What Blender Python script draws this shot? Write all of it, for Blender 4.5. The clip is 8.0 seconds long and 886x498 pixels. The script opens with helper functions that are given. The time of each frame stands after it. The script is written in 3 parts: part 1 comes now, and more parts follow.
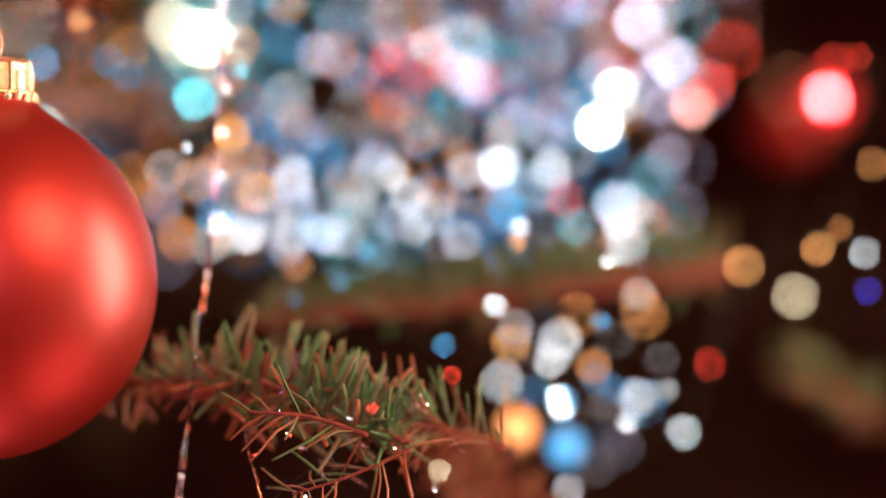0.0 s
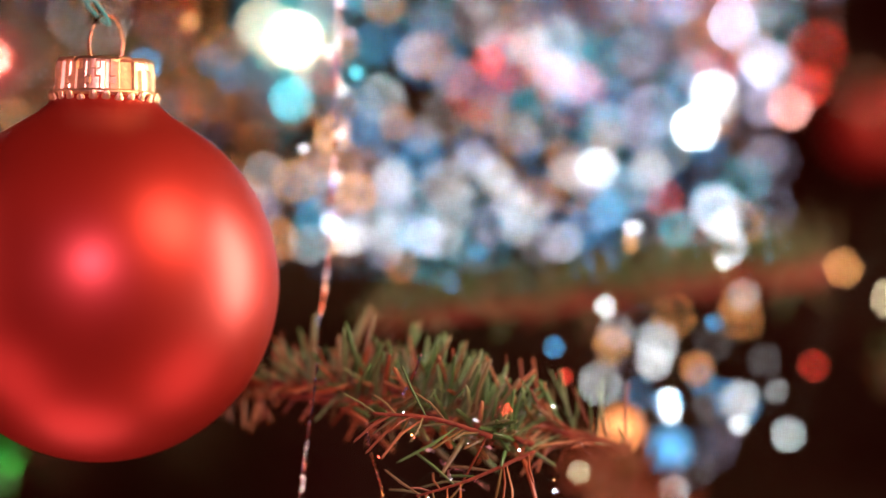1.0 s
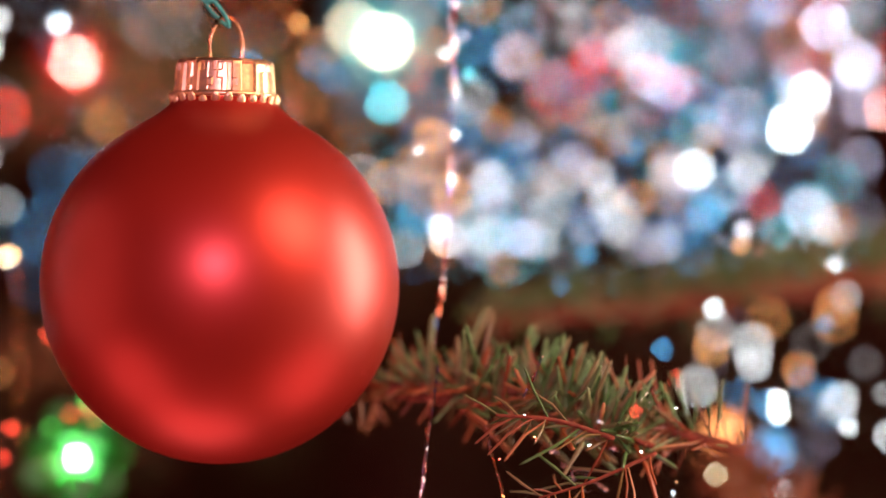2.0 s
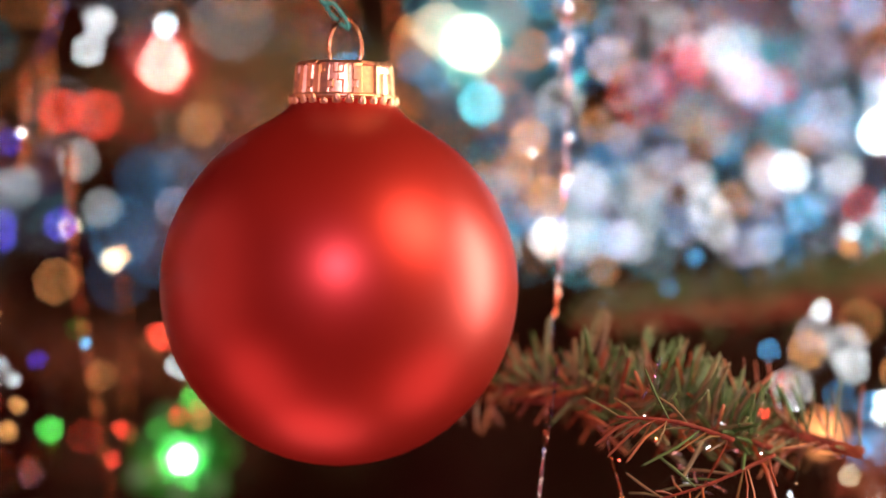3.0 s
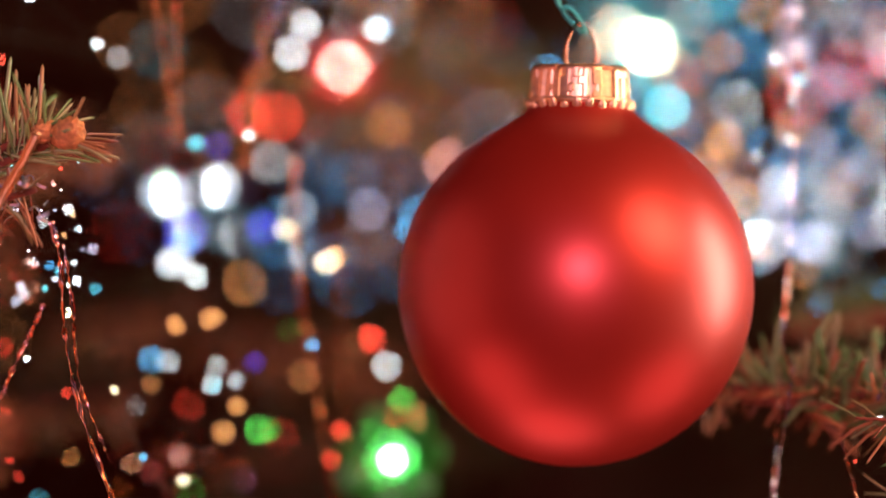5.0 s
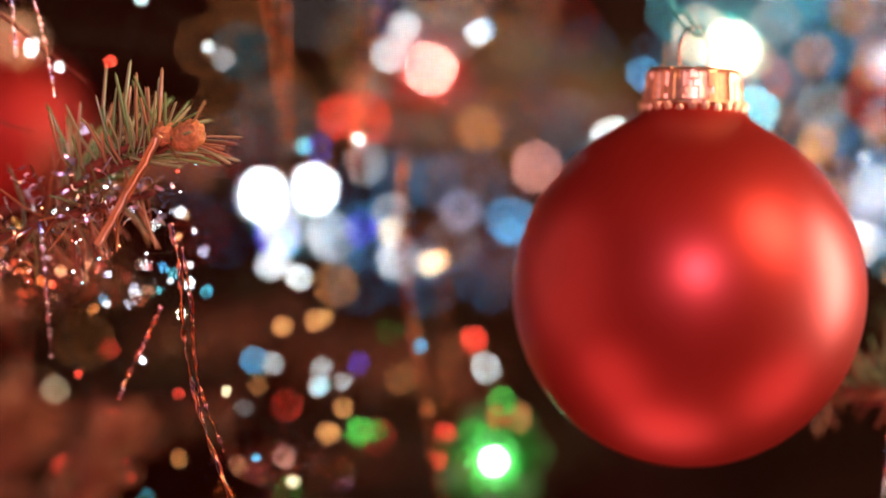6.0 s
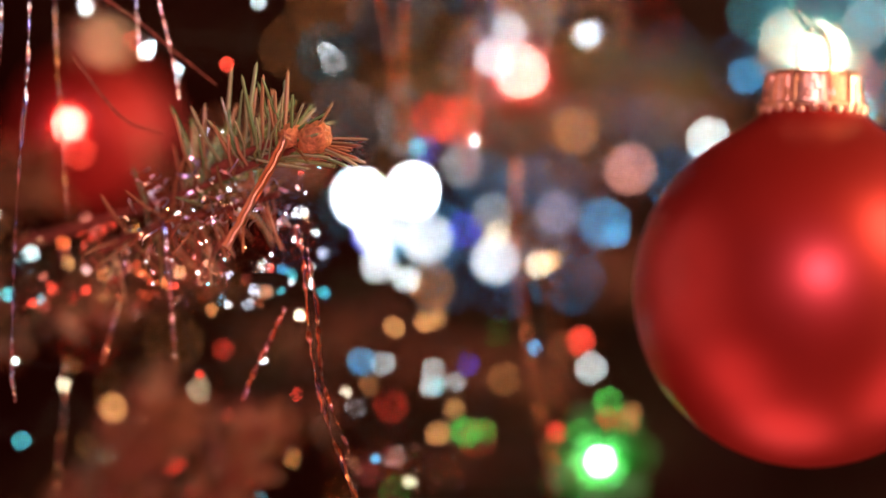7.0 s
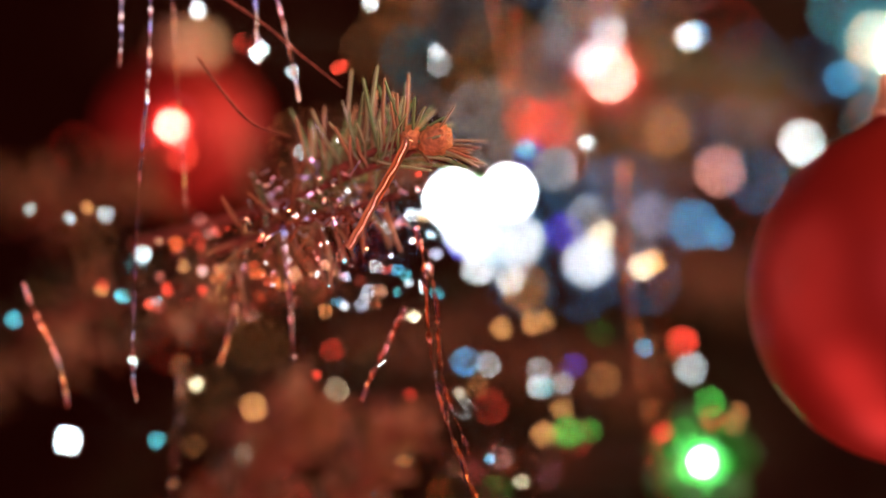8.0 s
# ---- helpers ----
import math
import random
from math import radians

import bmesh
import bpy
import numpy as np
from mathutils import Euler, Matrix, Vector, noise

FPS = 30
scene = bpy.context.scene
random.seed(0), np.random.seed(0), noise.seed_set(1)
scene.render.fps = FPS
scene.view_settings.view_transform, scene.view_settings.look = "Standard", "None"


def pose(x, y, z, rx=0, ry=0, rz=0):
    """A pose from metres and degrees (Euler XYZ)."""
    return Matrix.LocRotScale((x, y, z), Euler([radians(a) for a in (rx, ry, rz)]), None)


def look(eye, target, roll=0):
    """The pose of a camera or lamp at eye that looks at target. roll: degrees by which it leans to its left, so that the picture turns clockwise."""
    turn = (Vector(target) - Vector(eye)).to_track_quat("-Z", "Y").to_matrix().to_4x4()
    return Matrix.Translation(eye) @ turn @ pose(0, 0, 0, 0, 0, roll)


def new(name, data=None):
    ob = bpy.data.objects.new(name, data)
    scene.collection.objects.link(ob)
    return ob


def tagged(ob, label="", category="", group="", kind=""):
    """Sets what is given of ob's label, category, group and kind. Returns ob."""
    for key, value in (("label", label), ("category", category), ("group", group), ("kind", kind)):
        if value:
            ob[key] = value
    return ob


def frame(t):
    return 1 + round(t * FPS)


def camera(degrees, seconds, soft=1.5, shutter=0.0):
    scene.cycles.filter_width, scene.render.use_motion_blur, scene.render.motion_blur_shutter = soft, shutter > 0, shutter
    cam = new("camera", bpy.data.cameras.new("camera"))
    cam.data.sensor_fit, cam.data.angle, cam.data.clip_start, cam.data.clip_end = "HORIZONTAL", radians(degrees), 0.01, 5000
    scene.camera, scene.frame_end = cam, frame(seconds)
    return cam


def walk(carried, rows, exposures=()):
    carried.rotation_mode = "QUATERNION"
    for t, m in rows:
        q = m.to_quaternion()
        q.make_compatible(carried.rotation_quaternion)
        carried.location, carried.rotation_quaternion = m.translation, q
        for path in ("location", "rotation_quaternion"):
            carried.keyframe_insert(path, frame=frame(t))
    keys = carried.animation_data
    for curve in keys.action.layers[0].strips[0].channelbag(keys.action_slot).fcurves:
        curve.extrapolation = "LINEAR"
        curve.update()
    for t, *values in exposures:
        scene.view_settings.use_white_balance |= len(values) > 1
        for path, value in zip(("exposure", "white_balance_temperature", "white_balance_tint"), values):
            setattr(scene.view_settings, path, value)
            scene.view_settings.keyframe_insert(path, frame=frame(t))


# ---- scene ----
# ---- the camera: a slow slide to the left along a decorated tree ----
FOV, EYE, FOCUS, APERTURE = 16.0, 1.3, 0.582, 0.0374
cam = camera(FOV, 8.0, soft=1.5)
cam.data.dof.use_dof = True
cam.data.dof.focus_distance = FOCUS
cam.data.dof.aperture_fstop = cam.data.lens / 1000 / APERTURE
ROWS = [  # seconds, x, y, z, degrees up
    (0.0, 0.0, 0.0, 0.0, 0.0),
    (0.5, -0.01164, 0.00077, -0.00011, 0.023),
    (1.0, -0.02309, 0.00173, -0.00027, 0.051),
    (1.5, -0.03439, 0.00207, -0.0004, 0.073),
    (3.0, -0.06799, 0.00096, -0.00036, 0.125),
    (3.5, -0.07894, 0.00018, -0.00022, 0.128),
    (4.0, -0.09013, -0.00107, 0.0001, 0.1),
    (4.5, -0.1017, -0.0025, 0.00024, 0.101),
    (6.0, -0.13441, -0.00666, 0.00041, 0.13),
    (6.5, -0.1462, -0.00818, 0.00048, 0.142),
    (7.0, -0.15753, -0.00974, 0.00037, 0.159),
    (7.5, -0.16875, -0.01157, 0.00025, 0.184),
    (8.0, -0.17993, -0.01338, 0.00004, 0.213),
]
walk(cam, [(t, pose(x, y, EYE + z, 90 + up, 0, 0)) for t, x, y, z, up in ROWS])

# ---- world, room lamps and added fill lights ----
world = bpy.data.worlds.new("world")
scene.world = world
world.use_nodes = True
world.node_tree.nodes["Background"].inputs[0].default_value = (0.02, 0.012, 0.01, 1)
world.node_tree.nodes["Background"].inputs[1].default_value = 0.3


def area_lamp(name, place, target, size, watts, colour, tall=None):
    data = bpy.data.lights.new(name, "AREA")
    data.shape, data.size, data.size_y = "ELLIPSE", size, tall or size
    data.energy, data.color = watts, colour
    ob = new(name, data)
    ob.matrix_world = look(place, target)
    return ob


BALL = Vector((-0.0875, 0.5932, 1.2939))
area_lamp("lamp_behind", BALL + Vector((0.03, -1.75, 0.42)), BALL, 0.26, 20, (1.0, 0.38, 0.58))
area_lamp("lamp_upper", BALL + Vector((1.0, -0.62, 0.78)), BALL, 0.72, 22, (1.0, 0.36, 0.23))
area_lamp("fill_left", BALL + Vector((-1.45, 0.02, 0.12)), BALL, 1.7, 7.0, (1.0, 0.25, 0.24))
area_lamp("lamp_side", BALL + Vector((1.1, 0.22, 0.13)), BALL, 0.44, 19, (1.0, 0.70, 0.60), 0.85)
for dx, dy, dz, watts, size in ((-0.14, 0.18, -0.96, 2.0, 0.52), (0.68, -0.04, -0.73, 1.7, 0.54), (-0.66, -0.18, -0.72, 1.5, 0.52)):
    area_lamp("fill_low", BALL + Vector((dx, dy, dz)) * 0.8, BALL, size, watts, (1.0, 0.20, 0.20))


# ---- materials ----
def material(name, colour=(0.5, 0.5, 0.5), rough=0.5, metal=0.0, gloss=0.5, vary=0.0, scale=200.0, bump=0.0, second=None, detail=6.0):
    """A surface with mottling of its colour, of its roughness and a fine relief."""
    m = bpy.data.materials.new(name)
    m.use_nodes = True
    t = m.node_tree
    b = t.nodes["Principled BSDF"]
    b.inputs["Base Color"].default_value = (*colour, 1)
    b.inputs["Roughness"].default_value, b.inputs["Metallic"].default_value = rough, metal
    b.inputs["Specular IOR Level"].default_value = gloss
    if vary or second:
        co = t.nodes.new("ShaderNodeTexCoord")
        no = t.nodes.new("ShaderNodeTexNoise")
        no.inputs["Scale"].default_value, no.inputs["Detail"].default_value = scale, detail
        t.links.new(co.outputs["Object"], no.inputs["Vector"])
        ramp = t.nodes.new("ShaderNodeValToRGB")
        low = second or tuple(c * (1 - vary) for c in colour)
        ramp.color_ramp.elements[0].position, ramp.color_ramp.elements[1].position = 0.35, 0.65
        ramp.color_ramp.elements[0].color, ramp.color_ramp.elements[1].color = (*low, 1), (*colour, 1)
        t.links.new(no.outputs["Fac"], ramp.inputs["Fac"])
        t.links.new(ramp.outputs["Color"], b.inputs["Base Color"])
        if bump:
            bu = t.nodes.new("ShaderNodeBump")
            bu.inputs["Strength"].default_value, bu.inputs["Distance"].default_value = bump, 0.0005
            t.links.new(no.outputs["Fac"], bu.inputs["Height"])
            t.links.new(bu.outputs["Normal"], b.inputs["Normal"])
    return m


def random_hue(m, colours):
    """Gives each loose piece of a mesh one of the colours."""
    t = m.node_tree
    g = t.nodes.new("ShaderNodeNewGeometry")
    r = t.nodes.new("ShaderNodeValToRGB")
    r.color_ramp.interpolation = "CONSTANT"
    while len(r.color_ramp.elements) < len(colours):
        r.color_ramp.elements.new(0.5)
    for i, c in enumerate(colours):
        r.color_ramp.elements[i].position, r.color_ramp.elements[i].color = i / len(colours), (*c, 1)
    t.links.new(g.outputs["Random Per Island"], r.inputs["Fac"])
    t.links.new(r.outputs["Color"], t.nodes["Principled BSDF"].inputs["Base Color"])
    return m


def glow(name, colour, strength):
    m = bpy.data.materials.new(name)
    m.use_nodes = True
    b = m.node_tree.nodes["Principled BSDF"]
    b.inputs["Base Color"].default_value = (*colour, 1)
    b.inputs["Emission Color"].default_value = (*colour, 1)
    b.inputs["Emission Strength"].default_value = strength
    b.inputs["Roughness"].default_value = 0.2
    return m


WALL = material("dim_wall", (0.012, 0.0022, 0.001), 0.9, gloss=0.02, vary=0.25, scale=6, bump=0.2)
FLOOR = material("floor_wood", (0.16, 0.08, 0.04), 0.45, vary=0.4, scale=14, bump=0.1)
RED_SATIN = material("red_satin", (0.46, 0.040, 0.022), 0.41, metal=0.60, vary=0.12, scale=48, bump=0.10, detail=1.0)
RED_SATIN.node_tree.nodes["Principled BSDF"].inputs["Coat Weight"].default_value = 0.45
RED_SATIN.node_tree.nodes["Principled BSDF"].inputs["Coat Roughness"].default_value = 0.36
RED_FAR = material("red_satin_far", (0.34, 0.022, 0.012), 0.55, metal=0.6, vary=0.15, scale=60)
GOLD = material("gold_foil_metal", (1.0, 0.82, 0.46), 0.40, metal=1.0, vary=0.2, scale=900, bump=0.15)
WIRE_GOLD = material("gold_wire", (0.7, 0.36, 0.18), 0.12, metal=1.0, vary=0.3, scale=700)
THREAD = material("teal_thread", (0.04, 0.55, 0.46), 0.6, vary=0.35, scale=2500, bump=0.6)
BARK = material("twig_bark", (0.26, 0.085, 0.035), 0.8, vary=0.55, scale=500, bump=0.8)
BARK_SHADED = material("bark_shaded", (0.03, 0.011, 0.005), 0.9, vary=0.5, scale=200, bump=0.8, gloss=0.1)
BUD = material("bud_scales", (0.72, 0.40, 0.13), 0.5, vary=0.5, scale=900, bump=0.9)
CORD = material("light_cord", (0.02, 0.05, 0.025), 0.5, vary=0.3, scale=300)
NEEDLE_GREEN = random_hue(material("needle_green", rough=0.32), [(0.09, 0.26, 0.07), (0.14, 0.32, 0.11), (0.065, 0.20, 0.05), (0.19, 0.31, 0.12), (0.21, 0.22, 0.09)])
NEEDLE_BROWN = random_hue(material("needle_brown", rough=0.36), [(0.28, 0.085, 0.022), (0.36, 0.15, 0.045), (0.18, 0.055, 0.016), (0.17, 0.14, 0.035), (0.40, 0.23, 0.09)])
NEEDLE_YOUNG_LIT = random_hue(material("needle_young_lit", rough=0.22, gloss=0.8), [(0.24, 0.44, 0.16), (0.32, 0.50, 0.22), (0.18, 0.38, 0.12), (0.38, 0.46, 0.20), (0.42, 0.31, 0.13)])
NEEDLE_SHADED = random_hue(material("needle_shaded", rough=0.6, gloss=0.1), [(0.022, 0.026, 0.009), (0.030, 0.018, 0.007), (0.040, 0.014, 0.006), (0.022, 0.028, 0.009)])


def foil_material(name, colours, rough=0.08, scale=260.0):
    """Thin metal foil whose tint changes along it."""
    m = material(name, colours[0], rough, metal=1.0)
    t = m.node_tree
    co, no, r = (t.nodes.new("ShaderNode" + k) for k in ("TexCoord", "TexNoise", "ValToRGB"))
    no.inputs["Scale"].default_value = scale
    while len(r.color_ramp.elements) < len(colours):
        r.color_ramp.elements.new(0.5)
    for i, c in enumerate(colours):
        r.color_ramp.elements[i].position, r.color_ramp.elements[i].color = 0.3 + 0.4 * i / max(1, len(colours) - 1), (*c, 1)
    t.links.new(co.outputs["Object"], no.inputs["Vector"])
    t.links.new(no.outputs["Fac"], r.inputs["Fac"])
    t.links.new(r.outputs["Color"], t.nodes["Principled BSDF"].inputs["Base Color"])
    return m


FOIL_SILVER = foil_material("silver_foil", [(0.62, 0.24, 0.12), (0.85, 0.62, 0.5), (0.92, 0.9, 0.9), (0.2, 0.42, 0.95), (0.7, 0.35, 0.2)], 0.16, 170.0)
FOIL_SNIPPET = foil_material("crumpled_foil", [(0.9, 0.6, 0.4), (0.9, 0.88, 0.85), (0.5, 0.7, 0.95), (0.95, 0.8, 0.7)], 0.35)
FOIL_COPPER = foil_material("copper_foil", [(0.55, 0.22, 0.07), (0.95, 0.52, 0.20), (0.55, 0.45, 0.5), (0.9, 0.42, 0.15)], 0.16, 170.0)
FOIL_GOLD = foil_material("gold_foil", [(0.95, 0.55, 0.18), (1.0, 0.78, 0.40), (0.9, 0.5, 0.16)], 0.3, 90.0)
FOIL_DARK = foil_material("dark_copper_foil", [(0.3, 0.10, 0.03), (0.65, 0.27, 0.09), (0.4, 0.15, 0.05), (0.6, 0.24, 0.08), (0.08, 0.32, 0.95)], 0.22, 110.0)

TINTS = {"w": (0.86, 0.93, 0.96), "y": (1.0, 0.82, 0.52), "o": (1.0, 0.42, 0.14), "r": (1.0, 0.07, 0.04), "p": (1.0, 0.40, 0.34),
         "l": (0.66, 0.68, 0.95), "b": (0.07, 0.38, 0.72), "c": (0.10, 0.70, 0.85), "v": (0.10, 0.08, 0.85), "g": (0.10, 0.75, 0.10), "G": (0.55, 1.0, 0.60), "R": (1.0, 0.24, 0.18), "k": (1.0, 0.14, 0.16)}
LEVELS = {"0": 2.3, "1": 9.0, "2": 21.0, "3": 45.0, "4": 105.0, "5": 260.0}
GLOWS = {}


def bulb_material(code):
    if code not in GLOWS:
        GLOWS[code] = glow("bulb_glow_" + code, TINTS[code[0]], LEVELS[code[1]])
    return GLOWS[code]


# ---- helpers for building ----
def mesh_of(name, bm, mat, smooth=True):
    me = bpy.data.meshes.new(name)
    bm.to_mesh(me)
    bm.free()
    me.materials.append(mat)
    if smooth:
        me.polygons.foreach_set("use_smooth", [True] * len(me.polygons))
    return me


def part(name, bm, mat, parent, label="", smooth=True):
    ob = new(name, mesh_of(name, bm, mat, smooth))
    ob.parent = parent
    if parent:
        ob.matrix_parent_inverse = Matrix.Identity(4)
    return tagged(ob, label)


def thing(name, place, label, category, group="", kind=""):
    ob = new(name)
    ob.empty_display_size = 0.01
    ob.location = place
    return tagged(ob, label, category, group, kind)


def lathe(profile, steps=64):
    """A turned shape round z from (radius, height) pairs."""
    bm = bmesh.new()
    rings = []
    for r, z in profile:
        if r < 1e-7:
            rings.append([bm.verts.new((0, 0, z))])
        else:
            rings.append([bm.verts.new((r * math.cos(a), r * math.sin(a), z)) for a in (2 * math.pi * k / steps for k in range(steps))])
    for a, b in zip(rings, rings[1:]):
        for k in range(steps):
            j = (k + 1) % steps
            if len(a) == 1 and len(b) == 1:
                continue
            if len(a) == 1:
                bm.faces.new((a[0], b[k], b[j]))
            elif len(b) == 1:
                bm.faces.new((a[k], b[0], a[j]))
            else:
                bm.faces.new((a[k], b[k], b[j], a[j]))
    bmesh.ops.recalc_face_normals(bm, faces=bm.faces)
    return bm


def spline(points, n):
    """Points along a smooth line through the given ones."""
    P = [Vector(p) for p in points]
    P = [P[0] * 2 - P[1]] + P + [P[-1] * 2 - P[-2]]
    out = []
    seg = len(P) - 3
    for i in range(n + 1):
        u = i / n * seg
        k = min(int(u), seg - 1)
        f = u - k
        a, b, c, d = P[k:k + 4]
        out.append(0.5 * (2 * b + (c - a) * f + (2 * a - 5 * b + 4 * c - d) * f * f + (3 * b - a - 3 * c + d) * f ** 3))
    return out


def sweep(bm, line, radius, sides=6, end=None, rough=0.0, rng=random):
    """A tube along a line, tapering from radius to end."""
    end = radius if end is None else end
    rings = []
    for i, p in enumerate(line):
        d = (line[min(i + 1, len(line) - 1)] - line[max(i - 1, 0)]).normalized()
        u = d.orthogonal().normalized() if not rings else (last - d * last.dot(d)).normalized()
        last = u
        w = d.cross(u)
        r = radius + (end - radius) * i / (len(line) - 1)
        rings.append([bm.verts.new(p + (u * math.cos(a) + w * math.sin(a)) * r * (1 + rough * rng.uniform(-1, 1))) for a in (2 * math.pi * k / sides for k in range(sides))])
    for a, b in zip(rings, rings[1:]):
        for k in range(sides):
            bm.faces.new((a[k], a[(k + 1) % sides], b[(k + 1) % sides], b[k]))
    bm.faces.new(rings[0][::-1])
    bm.faces.new(rings[-1])


def needle(V, Fs, root, tip, width, bend):
    """One flat-sided tapering needle, added to lists of points and faces."""
    d = tip - root
    u = d.orthogonal().normalized()
    w = d.normalized().cross(u)
    k = len(V)
    for f, s in ((0.0, 0.6), (0.45, 1.0), (0.93, 0.75)):
        c = root + d * f + bend * math.sin(f * math.pi)
        for a, b in ((1, 0), (-0.5, 0.6), (-0.5, -0.6)):
            V.append(c + (u * a + w * b) * width * s * 0.5)
    V.append(tip)
    for r in (0, 3):
        for j in range(3):
            n = (j + 1) % 3
            Fs.append((k + r + j, k + r + n, k + r + 3 + n, k + r + 3 + j))
    for j in range(3):
        Fs.append((k + 6 + j, k + 6 + (j + 1) % 3, k + 9))


def needles_mesh(name, V, Fs, mat):
    me = bpy.data.meshes.new(name)
    me.from_pydata([tuple(v) for v in V], [], Fs)
    me.materials.append(mat)
    me.polygons.foreach_set("use_smooth", [True] * len(me.polygons))
    return me


def pine_branch(line, label, seed, count, length, mats, radius=0.0011, width=0.00095, up=0.0, lean=0.55, spread=math.pi, brown=0.4, group="", bud=0.0, bud_way=None, start=0.0, stop=1.0):
    """A twig with needles round it. up: how far the needles lift; lean: how far they point to the tip; brown: the share of dry ones."""
    rng = random.Random(seed)
    pts = spline(line, 40)
    base = pts[0].copy()
    pts = [p - base for p in pts]
    root = thing("pine_branch", base, label, "pine branch", group)
    bm = bmesh.new()
    sweep(bm, pts, radius, 8, radius * 0.5, 0.12, rng)
    part("twig", bm, BARK, root)
    sets = {0: ([], []), 1: ([], [])}
    for i in range(count):
        f = (start + (stop - start) * rng.random() ** 0.8) * 0.98
        q = f * 40
        k = min(int(q), 39)
        p = pts[k].lerp(pts[k + 1], q - k)
        d = (pts[k + 1] - pts[k]).normalized()
        u = d.cross(Vector((0, 0, 1))).normalized()
        w = u.cross(d)
        a = rng.uniform(-spread, spread)
        side = (u * math.sin(a) + w * math.cos(a))
        s = rng.uniform(0.6, 1.0) * length * (1 - 0.35 * f)
        way = (side + d * rng.uniform(lean - 0.3, lean + 0.35) + Vector((0, 0, up)) + Vector([rng.uniform(-0.32, 0.32) for _ in range(3)])).normalized()
        V, Fs = sets[1 if rng.random() < brown + (0.25 if way.z < 0 else -0.2) else 0]
        needle(V, Fs, p + side * radius * 0.6, p + way * s, width * (0.8 if mats[0] is mats[1] or brown > 0.6 else 1.0) * rng.uniform(0.75, 1.2), Vector((rng.uniform(-1, 1), rng.uniform(-1, 1), rng.uniform(-0.3, 1))) * s * 0.07)
    for k, nm in ((0, "green_needles"), (1, "brown_needles")):
        if sets[k][1]:
            ob = new(nm, needles_mesh(nm, *sets[k], mats[k]))
            ob.parent = root
            tagged(ob, kind="stuff")
    if bud:
        bm = lathe([(0, -bud), (bud * 0.55, -bud * 0.8), (bud * 0.75, -bud * 0.45), (bud * 0.8, -bud * 0.1), (bud * 0.74, bud * 0.25), (bud * 0.62, bud * 0.6), (bud * 0.42, bud * 0.85), (bud * 0.2, bud * 1.0), (0, bud * 1.05)], 30)
        for v in bm.verts:
            turn = math.atan2(v.co.y, v.co.x)
            v.co *= 1 + 0.10 * math.sin(5 * turn + 9 * v.co.z / bud) + 0.10 * noise.noise(v.co * 1500)
        d = Vector(bud_way).normalized() if bud_way else (pts[-1] - pts[-3]).normalized()
        bm.transform(Matrix.Translation(pts[-1]) @ d.to_track_quat("Z", "Y").to_matrix().to_4x4())
        part("bud", bm, BUD, root, "orange brown scaly bud")
    return root


def foil_strand(line, seed, mat, width=0.0007, turns=9.0, label="thin twisted silver foil strand hanging on the branches", waver=1.0):
    """A narrow strip of foil that twists as it hangs."""
    rng = random.Random(seed)
    n = 90
    pts = spline(line, n)
    base = pts[0].copy()
    bm = bmesh.new()
    rows = []
    phase = rng.uniform(0, 6) if waver > 0.5 else 0.0
    for i, p in enumerate(pts):
        d = (pts[min(i + 1, n)] - pts[max(i - 1, 0)]).normalized()
        u = d.cross(Vector((0, 1, 0))).normalized()
        w = d.cross(u)
        a = phase + turns * 2 * math.pi * i / n + waver * (1.6 * math.sin(i * 0.13 + seed) + 0.9 * math.sin(i * 0.41 + 2 * seed) + rng.uniform(-0.08, 0.08))
        side = (u * math.cos(a) + w * math.sin(a)) * width * 0.5
        up = (w * math.cos(a) - u * math.sin(a)) * width * 0.05
        wob = Vector((rng.uniform(-1, 1), rng.uniform(-1, 1), 0)) * width * 0.06 * waver
        c = p - base + wob
        rows.append([bm.verts.new(c + side + up), bm.verts.new(c - side + up), bm.verts.new(c - side - up), bm.verts.new(c + side - up)])
    for a, b in zip(rows, rows[1:]):
        for k in range(4):
            bm.faces.new((a[k], a[(k + 1) % 4], b[(k + 1) % 4], b[k]))
    bm.faces.new(rows[0][::-1])
    bm.faces.new(rows[-1])
    ob = new("tinsel_strand", mesh_of("tinsel_strand", bm, mat))
    ob.location = base
    return tagged(ob, label, "tinsel", "tinsel strands")


BULB_MESHES = {}


def bulb_mesh(code):
    if code not in BULB_MESHES:
        bm = bmesh.new()
        bmesh.ops.create_icosphere(bm, subdivisions=2, radius=1.0)
        for v in bm.verts:
            v.co.z *= 1.15 if v.co.z > 0 else 1.0
        BULB_MESHES[code] = mesh_of("bulb", bm, bulb_material(code))
    return BULB_MESHES[code]


def light_glint_string(bulbs, label="string of tiny coloured bulbs, lights and stand-ins for foil glints"):
    """Bulbs (x, y, z, radius in mm, tint and strength) on one thin cord. Many stand in for foil glints."""
    base = Vector(bulbs[0][:3])
    root = thing("light_glint_string", base, label, "fairy lights", "light strings")
    bm = bmesh.new()
    line = [Vector(b[:3]) - base + Vector((0, 0.002, -b[3] / 1000)) for b in bulbs]
    if len(line) > 1:
        sweep(bm, spline(line, 6 * len(line)), min(0.00014, bulbs[0][3] * 0.00015), 5)
        part("cord", bm, CORD, root)
    for x, y, z, mm, code in bulbs:
        ob = new("bulb", bulb_mesh(code))
        ob.parent = root
        ob.location = Vector((x, y, z)) - base
        ob.scale = (mm * 0.00075,) * 3
    return root


